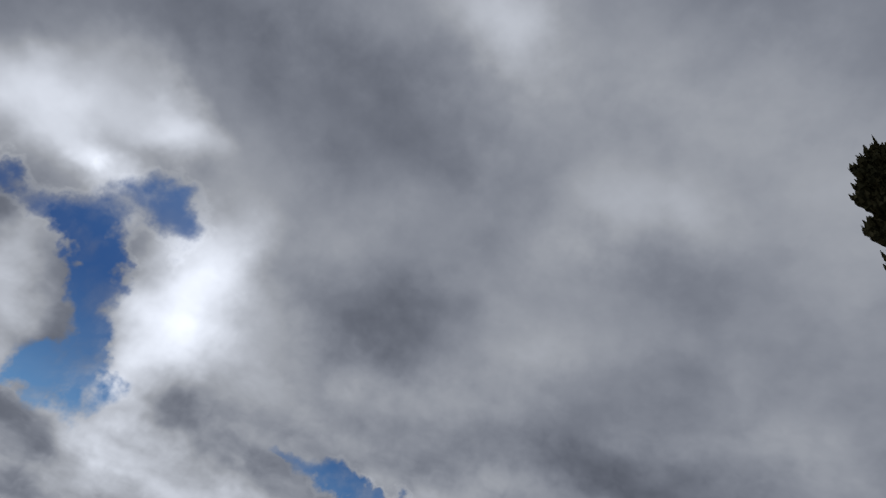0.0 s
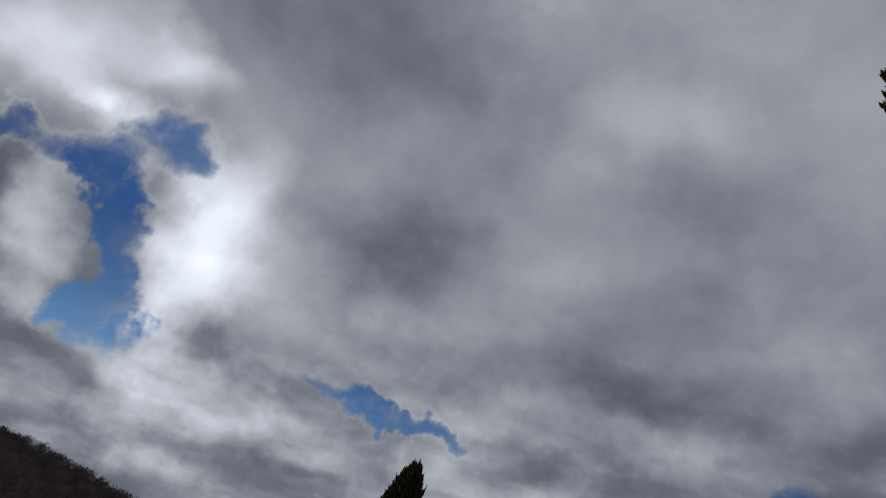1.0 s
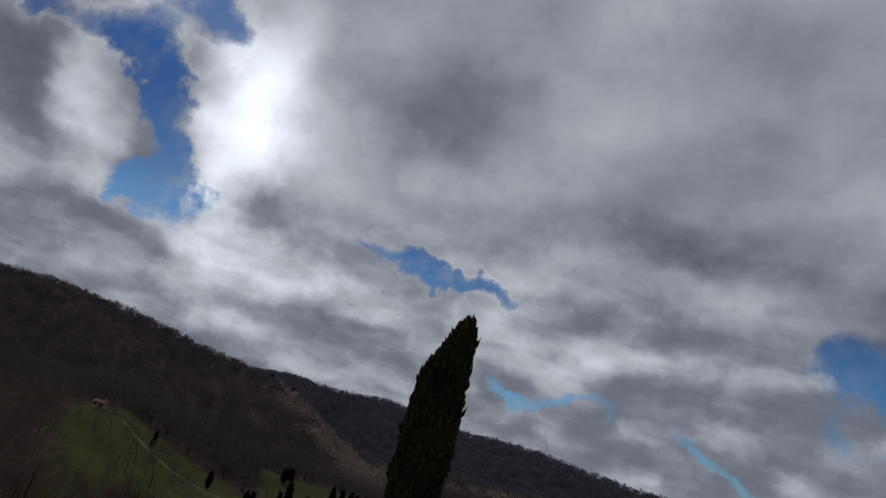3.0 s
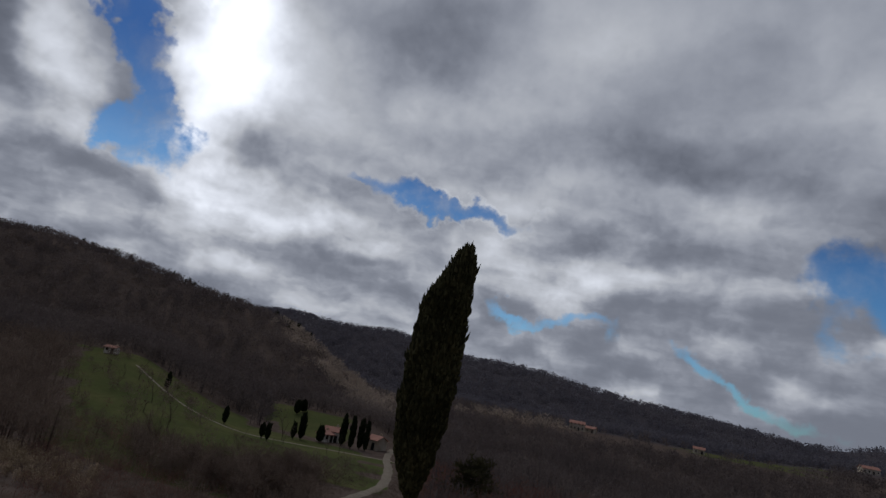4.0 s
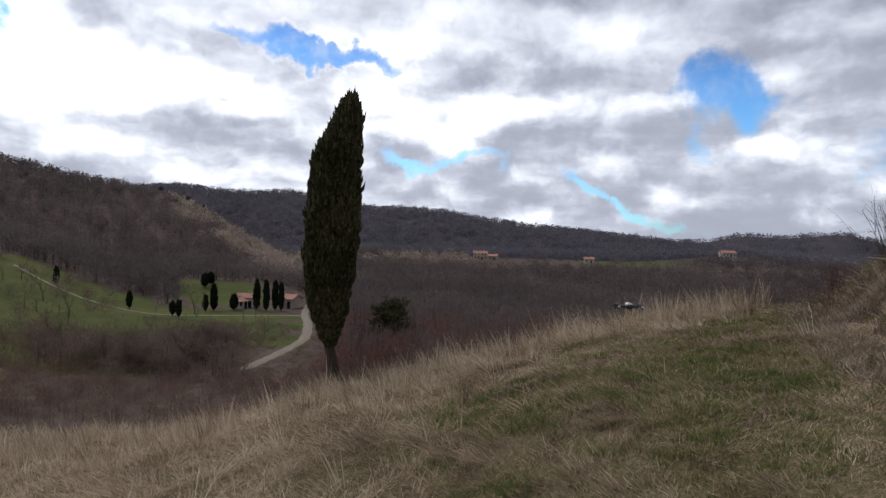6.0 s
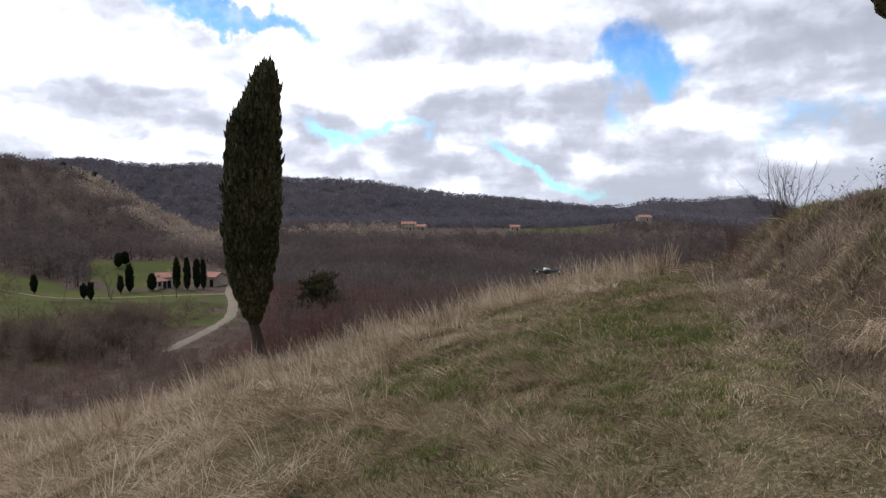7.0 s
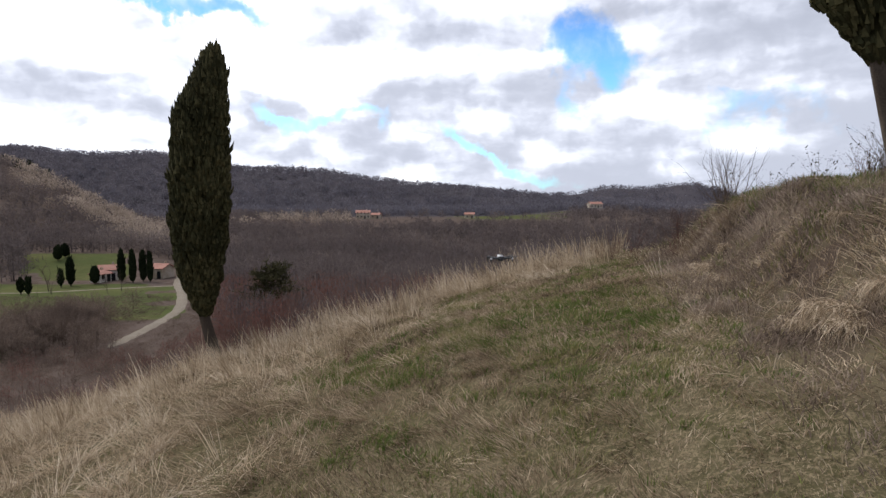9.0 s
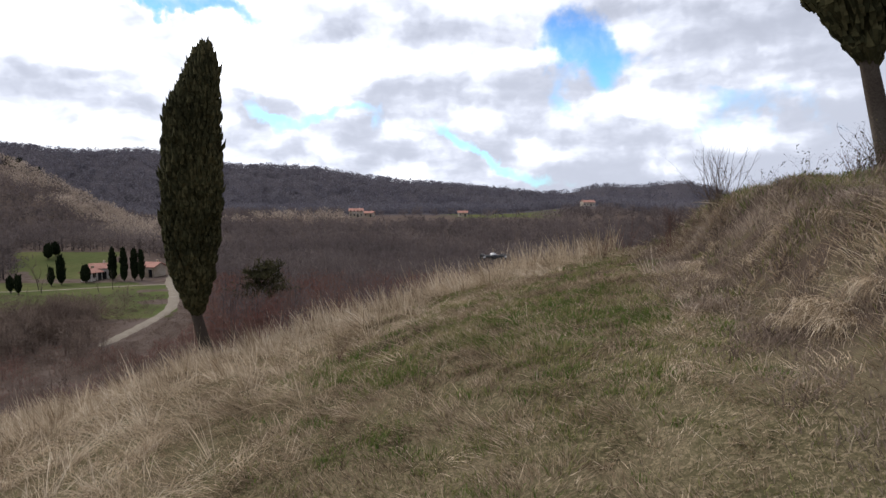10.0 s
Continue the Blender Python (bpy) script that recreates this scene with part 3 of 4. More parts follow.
def house(place, turn, wide, deep, tall, label, coat=None):
    """A plastered farmhouse with a tiled gable roof, its windows and door."""
    top = new("house")
    top.matrix_world = pose(*place, 0, 0, turn)
    tagged(top, label, "house")
    ridge = deep * 0.22
    bm = bmesh.new()
    v = [bm.verts.new(c) for c in ((-wide / 2, -deep / 2, -1.5), (wide / 2, -deep / 2, -1.5), (wide / 2, deep / 2, -1.5), (-wide / 2, deep / 2, -1.5),
                                   (-wide / 2, -deep / 2, tall), (wide / 2, -deep / 2, tall), (wide / 2, deep / 2, tall), (-wide / 2, deep / 2, tall),
                                   (-wide / 2, 0, tall + ridge), (wide / 2, 0, tall + ridge))]
    for f in ((0, 1, 5, 4), (2, 3, 7, 6), (1, 2, 6, 9, 5), (3, 0, 4, 8, 7), (4, 5, 9, 8), (6, 7, 8, 9), (3, 2, 1, 0)):
        bm.faces.new([v[i] for i in f])
    wall = part("wall", bm, coat or PLASTER, top)
    slope = math.degrees(math.atan2(ridge, deep / 2))
    length = math.hypot(deep / 2, ridge) + 0.5
    for sign in (-1, 1):
        m = Matrix.Translation((0, sign * (deep / 4 + 0.2), tall + ridge / 2 + 0.06)) @ pose(0, 0, 0, -sign * slope)
        roof = part("roof", box(wide + 0.8, length, 0.16, m), ROOF, top, "terracotta tiled roof slope")
    part("chimney", box(0.6, 0.6, 1.3, Matrix.Translation((wide * 0.25, 0.6, tall + ridge + 0.2)), 0.03), PLASTER, top)
    count = max(2, int(wide / 2.4))
    for storey in range(2 if tall > 4 else 1):
        for i in range(count):
            x = -wide / 2 + (i + 0.5) * wide / count
            if storey == 0 and i == count // 2:
                part("door", box(1.1, 0.12, 2.1, Matrix.Translation((x, -deep / 2 - 0.03, 1.05))), DARK, top)
            else:
                part("window", box(0.9, 0.12, 1.2, Matrix.Translation((x, -deep / 2 - 0.03, 1.5 + storey * 2.7))), DARK, top)
    return top


def at(u, y, up=0.0):
    return (u * y, y, height(u * y, y) + up)


house(at(-0.582, 165), 28, 4.6, 5, 3.0, "pale farmhouse with a terracotta roof among cypresses", WHITEWASH)
house(at(-0.596, 161), 74, 3.6, 3.6, 2.2, "low whitewashed outbuilding with a red tiled roof", WHITEWASH)
house(at(-0.492, 168), -12, 4.8, 5, 2.8, "rosy plastered farmhouse beside the gravel track")
house(at(-0.146, 430), 6, 10, 8, 4.2, "distant ochre farmhouse on the wooded plateau")
house(at(-0.124, 440), -10, 7, 6, 2.8, "distant long farm building with a faded roof")
house(at(0.033, 440), 0, 7, 6, 2.9, "small distant farmhouse at a field's edge")
house(at(0.243, 520), 10, 11, 8, 3.2, "distant farmhouse on a low rise")
house(at(-1.187, 158), 20, 4.0, 3, 2.0, "small white hut on the green slope", WHITEWASH)

# ------------------------------------------------------------------ far cypresses by the villa


def far_crown(tall, r):
    def crown(t):
        return 0.6 + tall * t, 0.0, r * float(np.interp(t, [0, 0.1, 0.4, 0.75, 1.0], [0.45, 0.85, 1.0, 0.75, 0.06]))
    return crown


for i, (u, y, tall, r) in enumerate(((-0.648, 153, 6.6, 1.05), (-0.665, 150, 3.4, 0.55), (-0.560, 160, 7.8, 1.15), (-0.541, 158, 7.9, 0.95), (-0.523, 160, 7.4, 0.95),
                                     (-0.511, 159, 7.2, 0.75), (-0.606, 156, 3.6, 1.3), (-0.668, 188, 3.6, 1.4), (-0.655, 192, 3.4, 1.4), (-0.722, 128, 3.0, 0.42),
                                     (-0.735, 132, 2.6, 0.40), (-1.00, 140, 3.8, 0.6), (-0.83, 138, 3.4, 0.6))):
    ob = cypress("cypress_tree", at(u, y, -0.2), 0.6, far_crown(tall, r * 0.74), 500, 0.9, 40 + i, "slim dark cypress standing by the valley farm", 0.16, 0.0, CYPRESS_FAR, False)
    tagged(ob, group="cypresses by the farm")

# ------------------------------------------------------------------ bare trees


def bare_tree_data(seed, tall, spread=0.55, thick=0.06):
    """A leafless tree: limbs that fork three times into twigs."""
    rng = np.random.default_rng(seed)
    starts, ends, r0, r1 = [], [], [], []
    tips = []

    def limb(p, d, length, r, depth):
        q = p
        for _ in range(3):
            d = d + rng.normal(0, 0.13, 3)
            d[2] += 0.05
            d = d / np.linalg.norm(d)
            q2 = q + d * length / 3
            starts.append(q), ends.append(q2), r0.append(r), r1.append(r * 0.8)
            r *= 0.8
            q = q2
            if depth > 0:
                for _ in range(2 if depth > 1 else 3):
                    side = rng.normal(0, 1, 3)
                    side[2] = abs(side[2]) * 0.6
                    e = d * (1 - spread) + side / np.linalg.norm(side) * spread
                    limb(q, e / np.linalg.norm(e), length * rng.uniform(0.45, 0.65), max(r * 0.55, 0.012), depth - 1)

    limb(np.zeros(3), np.array([0.0, 0, 1.0]), tall * 0.72, thick * tall * 0.28, 2)
    v, f = sticks(starts, ends, np.array(r0), np.array(r1), 3)
    return mesh_of("crown", v, f, TWIG), mesh_of("trunk", *sticks([(0, 0, -0.6)], [starts[1] if len(starts) > 1 else (0, 0, 1)], [r0[0] * 1.25], [r0[0]], 6), BARK)


TREES = [bare_tree_data(100 + i, tall) for i, tall in enumerate((7.0, 6.0, 8.0, 5.0, 6.5))]
rng = np.random.default_rng(5)
spots = [(u, y) for u, y in zip(rng.uniform(-1.02, -0.52, 26), rng.uniform(76, 92, 26))]
spots += [(u, y) for u, y in zip(rng.uniform(-1.25, -0.95, 9), rng.uniform(95, 150, 9))]
spots += [(u, y) for u, y in zip(rng.uniform(-0.80, -0.50, 4), rng.uniform(118, 140, 4))]
for i, (u, y) in enumerate(spots):
    if road_gap(u * y, y) < 6 or u * y > -56:
        u -= 0.12
    branches, trunk = TREES[i % len(TREES)]
    tree = tagged(new("bare_tree"), "leafless grey-brown tree on the valley floor", "tree", "bare valley trees")
    tree.matrix_world = pose(*at(u, y, -0.2), 0, 0, 71 * i) @ Matrix.Diagonal((0.8, 0.8, rng.uniform(0.6, 0.95), 1))
    part_of("crown", branches, tree)
    part_of("trunk", trunk, tree)

# ------------------------------------------------------------------ woods on the hills


def slivers(starts, ends, width, rng):
    """Fine twigs: one thin tapering sliver each."""
    k = len(starts)
    side = unit(np.cross(ends - starts, rng.normal(0, 1, (k, 3)))) * np.broadcast_to(width, k)[:, None] * 0.5
    verts = np.stack([starts - side, starts + side, ends], 1).reshape(-1, 3)
    return verts, np.arange(3 * k).reshape(-1, 3)


def twig_trees(x, y, tall, twigs, rng, wide=0.34, width=0.0011, low=0.25):
    """Leafless trees and bushes: a trunk and a crown of fine twigs each."""
    k = len(x)
    root = np.stack([x, y, land(x, y) - 0.0015 * y], 1)
    zero = np.zeros(k)
    pieces = [sticks(root - [0, 0, 0.8], root + np.stack([zero, zero, tall * 0.8], 1), tall * 0.020, tall * 0.006)]
    many = k * twigs
    base, high = np.repeat(root, twigs, 0), np.repeat(tall, twigs)
    wide = np.repeat(wide * rng.uniform(0.75, 1.3, k), twigs)
    p = unit(rng.normal(0, 1, (many, 3))) * rng.uniform(0.05, 1.0, many)[:, None] ** 0.45
    mid = (1 + low) / 2
    start = base + np.stack([p[:, 0] * wide * high, p[:, 1] * wide * high, high * (mid + p[:, 2] * (1 - low) / 2)], 1)
    way_on = p * [0.6, 0.6, 0.3] + np.array([0, 0, 0.45]) + rng.normal(0, 0.42, (many, 3))
    end = start + unit(way_on) * (high * rng.uniform(0.10, 0.26, many))[:, None]
    pieces.append(slivers(start, end, np.repeat(np.maximum(y, 20.0), twigs) * width * rng.uniform(0.5, 1.6, many), rng))
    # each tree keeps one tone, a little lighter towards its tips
    # the broad tone patches paint in shaded gullies and relief on the hills
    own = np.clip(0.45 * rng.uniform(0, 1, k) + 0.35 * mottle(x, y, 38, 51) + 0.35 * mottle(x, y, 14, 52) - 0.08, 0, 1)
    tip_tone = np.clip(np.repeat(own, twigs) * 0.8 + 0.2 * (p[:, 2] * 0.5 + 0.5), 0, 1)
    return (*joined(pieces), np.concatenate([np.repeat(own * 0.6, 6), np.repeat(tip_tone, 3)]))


def sunlit_zone(x, y):
    """1 where the woods are tinted as sunlit: along the spur's back and the plateau's rim."""
    u = x / y
    below = 0.093 - 0.546 * (u + 0.69) - (land(x, y) + 5.0 - 1.65) / y
    spur = ease(u, -0.82, -0.70) * ease(u, -0.40, -0.47) * ease(below, 0.105, 0.040) * ease(y, 200, 260) * ease(y, 500, 460)
    spur = spur * (0.25 + 0.85 * mottle(x, y, 26, 4))
    line = ease(np.abs(y - 385), 26, 12) * ease(u, -0.50, -0.42) * ease(u, -0.08, -0.18) * (0.4 + 0.8 * mottle(x, y, 14, 6))
    return np.maximum(spur, line)


def wood_spots(count, u0, u1, y0, y1, rng):
    u = rng.uniform(u0, u1, count)
    y = np.exp(rng.uniform(math.log(y0), math.log(y1), count))
    x = u * y
    ok = meadow_mask(x, y) < 0.3
    road = road_gap(x, y) < 7
    road |= (u > -0.62) & (u < -0.40) & (y < 120)
    villa = (u > -0.72) & (u < -0.45) & (y > 108) & (y < 200)
    hall = (u > -0.17) & (u < 0.07) & (y > 372) & (y < 455)
    rise = (np.abs(u - 0.225) < 0.03) & (y > 470) & (y < 560)
    ok &= ~(road | villa | hall | rise)
    return x[ok], y[ok]


rng = np.random.default_rng(11)


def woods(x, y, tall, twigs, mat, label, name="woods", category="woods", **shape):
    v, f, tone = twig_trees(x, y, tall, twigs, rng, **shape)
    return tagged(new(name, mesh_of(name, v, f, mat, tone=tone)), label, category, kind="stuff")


x, y = wood_spots(7400, -2.15, -0.40, 150, 520, rng)
tall = rng.uniform(5.0, 9.0, len(x))
pale = sunlit_zone(x, y) > rng.uniform(0.25, 0.75, len(x))
woods(x[~pale], y[~pale], tall[~pale], 42, WOODS, "leafless grey-brown woods covering the hillside", wide=0.48, width=0.0014, low=0.1)
x2, y2 = wood_spots(6000, -0.46, 0.60, 75, 470, rng)
pale2 = sunlit_zone(x2, y2) > rng.uniform(0.25, 0.75, len(x2))
tall2 = rng.uniform(4.5, 8.5, len(x2))
close = (y2 < 135) & ~pale2 & (rng.uniform(0, 1, len(x2)) < 0.75)
woods(x2[close], y2[close], tall2[close] * 0.7, 90, RED_TWIG, "reddish young woods on the valley floor", wide=0.5, width=0.0009, low=0.05)
pale2 |= close
woods(x2[~pale2], y2[~pale2], tall2[~pale2], 54, WOODS, "dense bare woods filling the valley below the plateau", wide=0.46, width=0.0011, low=0.1)
pale2 &= ~close
xp, yp, tp = np.concatenate([x[pale], x2[pale2]]), np.concatenate([y[pale], y2[pale2]]), np.concatenate([tall[pale], tall2[pale2]])
woods(xp, yp, tp, 42, WOODS_SUNLIT, "bare woods along the spur, tinted pale tan as if sunlit", wide=0.48, width=0.0014, low=0.1)
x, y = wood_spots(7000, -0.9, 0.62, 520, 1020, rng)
woods(x, y, rng.uniform(7, 11, len(x)), 34, WOODS_HAZY, "dark wooded ridge under the clouds, tinted for haze", wide=0.6, width=0.0018, low=0.0)
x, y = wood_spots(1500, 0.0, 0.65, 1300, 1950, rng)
woods(x, y, rng.uniform(12, 17, len(x)), 18, WOODS_HAZY, "hazy wooded hills far along the valley", wide=0.8, width=0.0018, low=0.0)
x, y = wood_spots(900, -2.4, -1.28, 62, 150, rng)
woods(x, y, rng.uniform(5, 9, len(x)), 95, TWIG, "dark leafless copse at the field's edge", width=0.0011)

u = np.concatenate([rng.normal(-1.30, 0.05, 16), rng.normal(-1.02, 0.03, 9), rng.normal(-0.72, 0.035, 16), rng.uniform(-1.5, -0.6, 12)])
y = rng.uniform(424, 440, len(u))
woods(u * y, y, rng.uniform(6.5, 10.5, len(u)), 90, CYPRESS_FAR, "dark conifers standing along the ridge's crest", wide=0.22, width=0.0016, low=0.1)
u, y = rng.uniform(-1.34, -0.84, 70), rng.uniform(74, 165, 70)
woods(u * y, y, rng.uniform(2.0, 5.0, 70), 110, TWIG, "scattered bare bushes over the green field", "thicket", "thicket", wide=0.55, low=0.0)

# ------------------------------------------------------------------ thickets on the slope below
rng = np.random.default_rng(21)
u, y = rng.uniform(-2.4, 0.55, 1500), rng.uniform(40, 104, 1500)
extra_u, extra_y = rng.uniform(-1.35, -0.33, 1300), rng.uniform(50, 92, 1300)
u, y = np.concatenate([u, extra_u]), np.concatenate([y, extra_y])
clear_of_track = (road_gap(u * y, y) > 3.2) & ~((road_gap(u * y, y) < 10) & (y > 72))
u, y = u[clear_of_track], y[clear_of_track]
red = rng.uniform(0, 1, len(u)) < 0.45 + 0.35 * waves(u * y, y, 9)
woods(u[red] * y[red], y[red], rng.uniform(0.9, 2.4, red.sum()), 80, RED_TWIG, "reddish brown leafless scrub on the lower slope", "thicket", "thicket", wide=0.62, width=0.0007, low=0.05)
woods(u[~red] * y[~red], y[~red], rng.uniform(0.9, 2.6, (~red).sum()), 80, TWIG, "grey-brown leafless scrub on the lower slope", "thicket", "thicket", wide=0.62, width=0.0007, low=0.05)
u, y = rng.uniform(-0.98, -0.44, 150), rng.uniform(72, 90, 150)
off = (road_gap(u * y, y) > 5.5) & (u * y < -54)
woods((u * y)[off], y[off], rng.uniform(1.2, 3.2, off.sum()), 170, TWIG, "bare brown hedge scrub beside the gravel track", "thicket", "thicket", wide=0.5, width=0.0009, low=0.05)
u, y = rng.uniform(-1.06, -0.58, 120), rng.uniform(72, 88, 120)
woods(u * y, y, rng.uniform(2.5, 5.5, 120), 130, TWIG, "brown leafless trees before the green field", wide=0.30, width=0.0008, low=0.12)
f = rng.uniform(-0.1, 1.0, 80)
x, y = -62 + 3.0 * f + rng.normal(0, 2.2, 80), 74 + 26 * f + rng.normal(0, 2.5, 80)
off = road_gap(x, y) > 4.0
woods(x[off], y[off], rng.uniform(2.5, 6.0, off.sum()), 300, TWIG, "brown leafless trees lining the gravel track", wide=0.30, width=0.0006, low=0.10)
u, y = rng.uniform(-0.80, -0.34, 2800), rng.uniform(66, 124, 2800)
off = road_gap(u * y, y) > 1.7
woods((u * y)[off], y[off], rng.uniform(0.3, 0.85, off.sum()), 30, TWIG, "low brown scrub along the track's verge", "thicket", "thicket", wide=1.1, width=0.0009, low=0.0)
u, y = rng.uniform(-1.75, -1.12, 420), rng.uniform(52, 64, 420)
woods(u * y, y, rng.uniform(1.2, 2.4, 420), 60, STRAW, "pale dry reeds standing at the field's foot", "reeds", "reeds", wide=0.35, width=0.0009, low=0.0)

# a dark evergreen above the scrub
rng = np.random.default_rng(31)
pine = tagged(new("pine_tree"), "dark green shaggy pine rising from the bare woods", "tree")
pine.location = at(-0.303, 100, 0.4)
k = 120
z = rng.uniform(3.0, 8.0, k)
ang = rng.uniform(0, 2 * math.pi, k)
reach = (1.15 - (z - 3.0) / 7.5) * 5.6 * rng.uniform(0.35, 1.2, k)
root = np.stack([np.zeros(k), np.zeros(k), z], 1)
end = root + np.stack([np.cos(ang) * reach, np.sin(ang) * reach, rng.uniform(0.1, 2.0, k)], 1)
boughs = [sticks(root, end, 0.05, 0.02)]
for i in range(16):
    f = rng.uniform(0.35, 1.0, k)[:, None]
    p = root * (1 - f) + end * f
    boughs.append(sticks(p, p + rng.normal(0, 0.42, (k, 3)) + [0, 0, 0.3], 0.07, 0.015))
part_of("crown", mesh_of("crown", *joined(boughs), CYPRESS), pine)
part_of("trunk", mesh_of("trunk", *sticks([(0, 0, -0.5)], [(0, 0, 9.0)], [0.22], [0.05], 8), BARK), pine)

# ------------------------------------------------------------------ shrubs on the bank's crest


def shrub(place, tall, stems, seed, label, mat, leaf=0, thin=0.006):
    rng = np.random.default_rng(seed)
    top = tagged(new("shrub"), label, "shrub")
    top.location = place
    starts, ends, r0, r1, tips = [], [], [], [], []
    for _ in range(stems):
        p = rng.normal(0, 0.06 * tall, 3) * [1, 1, 0]
        d = np.array([*rng.normal(0, 0.32, 2), 1.0])
        r = thin * rng.uniform(0.7, 1.4) * tall
        for j in range(6):
            d = d / np.linalg.norm(d)
            q = p + d * tall * rng.uniform(0.11, 0.19)
            starts.append(p), ends.append(q), r0.append(r), r1.append(r * 0.8)
            r *= 0.8
            p = q
            d = d + rng.normal(0, 0.12, 3)
            if j > 0:
                for _ in range(2):
                    e = d + rng.normal(0, 0.5, 3)
                    e = e / np.linalg.norm(e)
                    t = p + e * tall * rng.uniform(0.08, 0.24)
                    starts.append(p), ends.append(t), r0.append(r * 0.6), r1.append(r * 0.25)
                    tips.append(t)
    part_of("twig_crown", mesh_of("twig_crown", *sticks(starts, ends, np.array(r0), np.array(r1), 3), mat), top)
    if leaf:
        tips = np.array(tips)
        tips = tips[rng.integers(0, len(tips), leaf)] + rng.normal(0, 0.03 * tall, (leaf, 3))
        part_of("foliage", mesh_of("foliage", *blades(tips, tips + rng.normal(0, 0.030, (leaf, 3)), 0.022, 0.004, rng), BANK_LEAF), top, "few withered dark leaves")
    return top


BANK_LEAF = speckled("withered_bramble_leaf", (0.045, 0.040, 0.022), (0.085, 0.060, 0.032), (0.06, 0.075, 0.03), scale=10)
shrub((4.75, 10.2, height(4.75, 10.2) - 0.1), 1.30, 30, 1, "leafless grey twiggy shrub on the bank's crest", TWIG)
shrub((5.15, 10.0, height(5.15, 10.0) - 0.1), 0.75, 8, 2, "low bramble with a few dark leaves", TWIG, 60)
shrub((5.9, 9.6, height(5.9, 9.6) - 0.1), 0.62, 7, 3, "low bramble with a few dark leaves", TWIG, 70)
shrub((6.6, 9.4, height(6.6, 9.4) - 0.1), 0.75, 9, 4, "low bramble with a few dark leaves", TWIG, 90)
shrub((7.0, 9.3, height(7.0, 9.3) - 0.1), 1.15, 16, 5, "dense dark bramble at the cypress foot", TWIG, 160)
shrub((7.5, 9.6, height(7.5, 9.6) - 0.1), 1.2, 16, 6, "dense dark bramble at the cypress foot", TWIG, 160)
for i, (x, y, tall) in enumerate(((6.3, 8.9, 0.5), (6.7, 8.7, 0.6), (7.1, 8.9, 0.8), (6.9, 9.8, 0.9), (7.9, 9.4, 1.0), (7.3, 8.2, 0.6))):
    shrub((x, y, height(x, y) - 0.08), tall, 34, 60 + i, "dark brown tangled bramble on the bank", RED_TWIG if i % 2 else TWIG, 60)
shrub((4.0, 10.4, height(4.0, 10.4) - 0.1), 0.9, 18, 7, "reddish leafless scrub at the bank's end", RED_TWIG)
shrub((3.6, 11.4, height(3.6, 11.4) - 0.1), 0.9, 18, 9, "reddish leafless scrub at the bank's end", RED_TWIG)

for i, (x, y, tall) in enumerate(((4.3, 10.9, 0.75), (4.5, 11.6, 0.8), (4.15, 9.9, 0.55), (3.9, 11.0, 0.7), (4.4, 10.3, 0.6), (3.3, 12.2, 0.7), (4.9, 10.8, 0.7), (3.75, 10.1, 0.45))):
    shrub((x, y, height(x, y) - 0.08), tall, 30, 80 + i, "reddish brown leafless scrub at the bank's end", RED_TWIG if i % 3 else TWIG, thin=0.0045)

shrub((-1.38, 7.7, height(-1.38, 7.7) - 0.03), 0.42, 7, 95, "dry arching bramble runners in the straw", RED_TWIG, thin=0.010)
shrub((-0.75, 7.9, height(-0.75, 7.9) - 0.03), 0.36, 5, 96, "dry arching bramble runners in the straw", TWIG, thin=0.010)
shrub((-2.75, 4.1, height(-2.75, 4.1) - 0.03), 0.34, 8, 97, "small reddish bramble with withered leaves", RED_TWIG, 60, thin=0.009)
shrub((-3.05, 4.5, height(-3.05, 4.5) - 0.03), 0.30, 7, 98, "small reddish bramble with withered leaves", RED_TWIG, 50, thin=0.009)

# ------------------------------------------------------------------ the drone


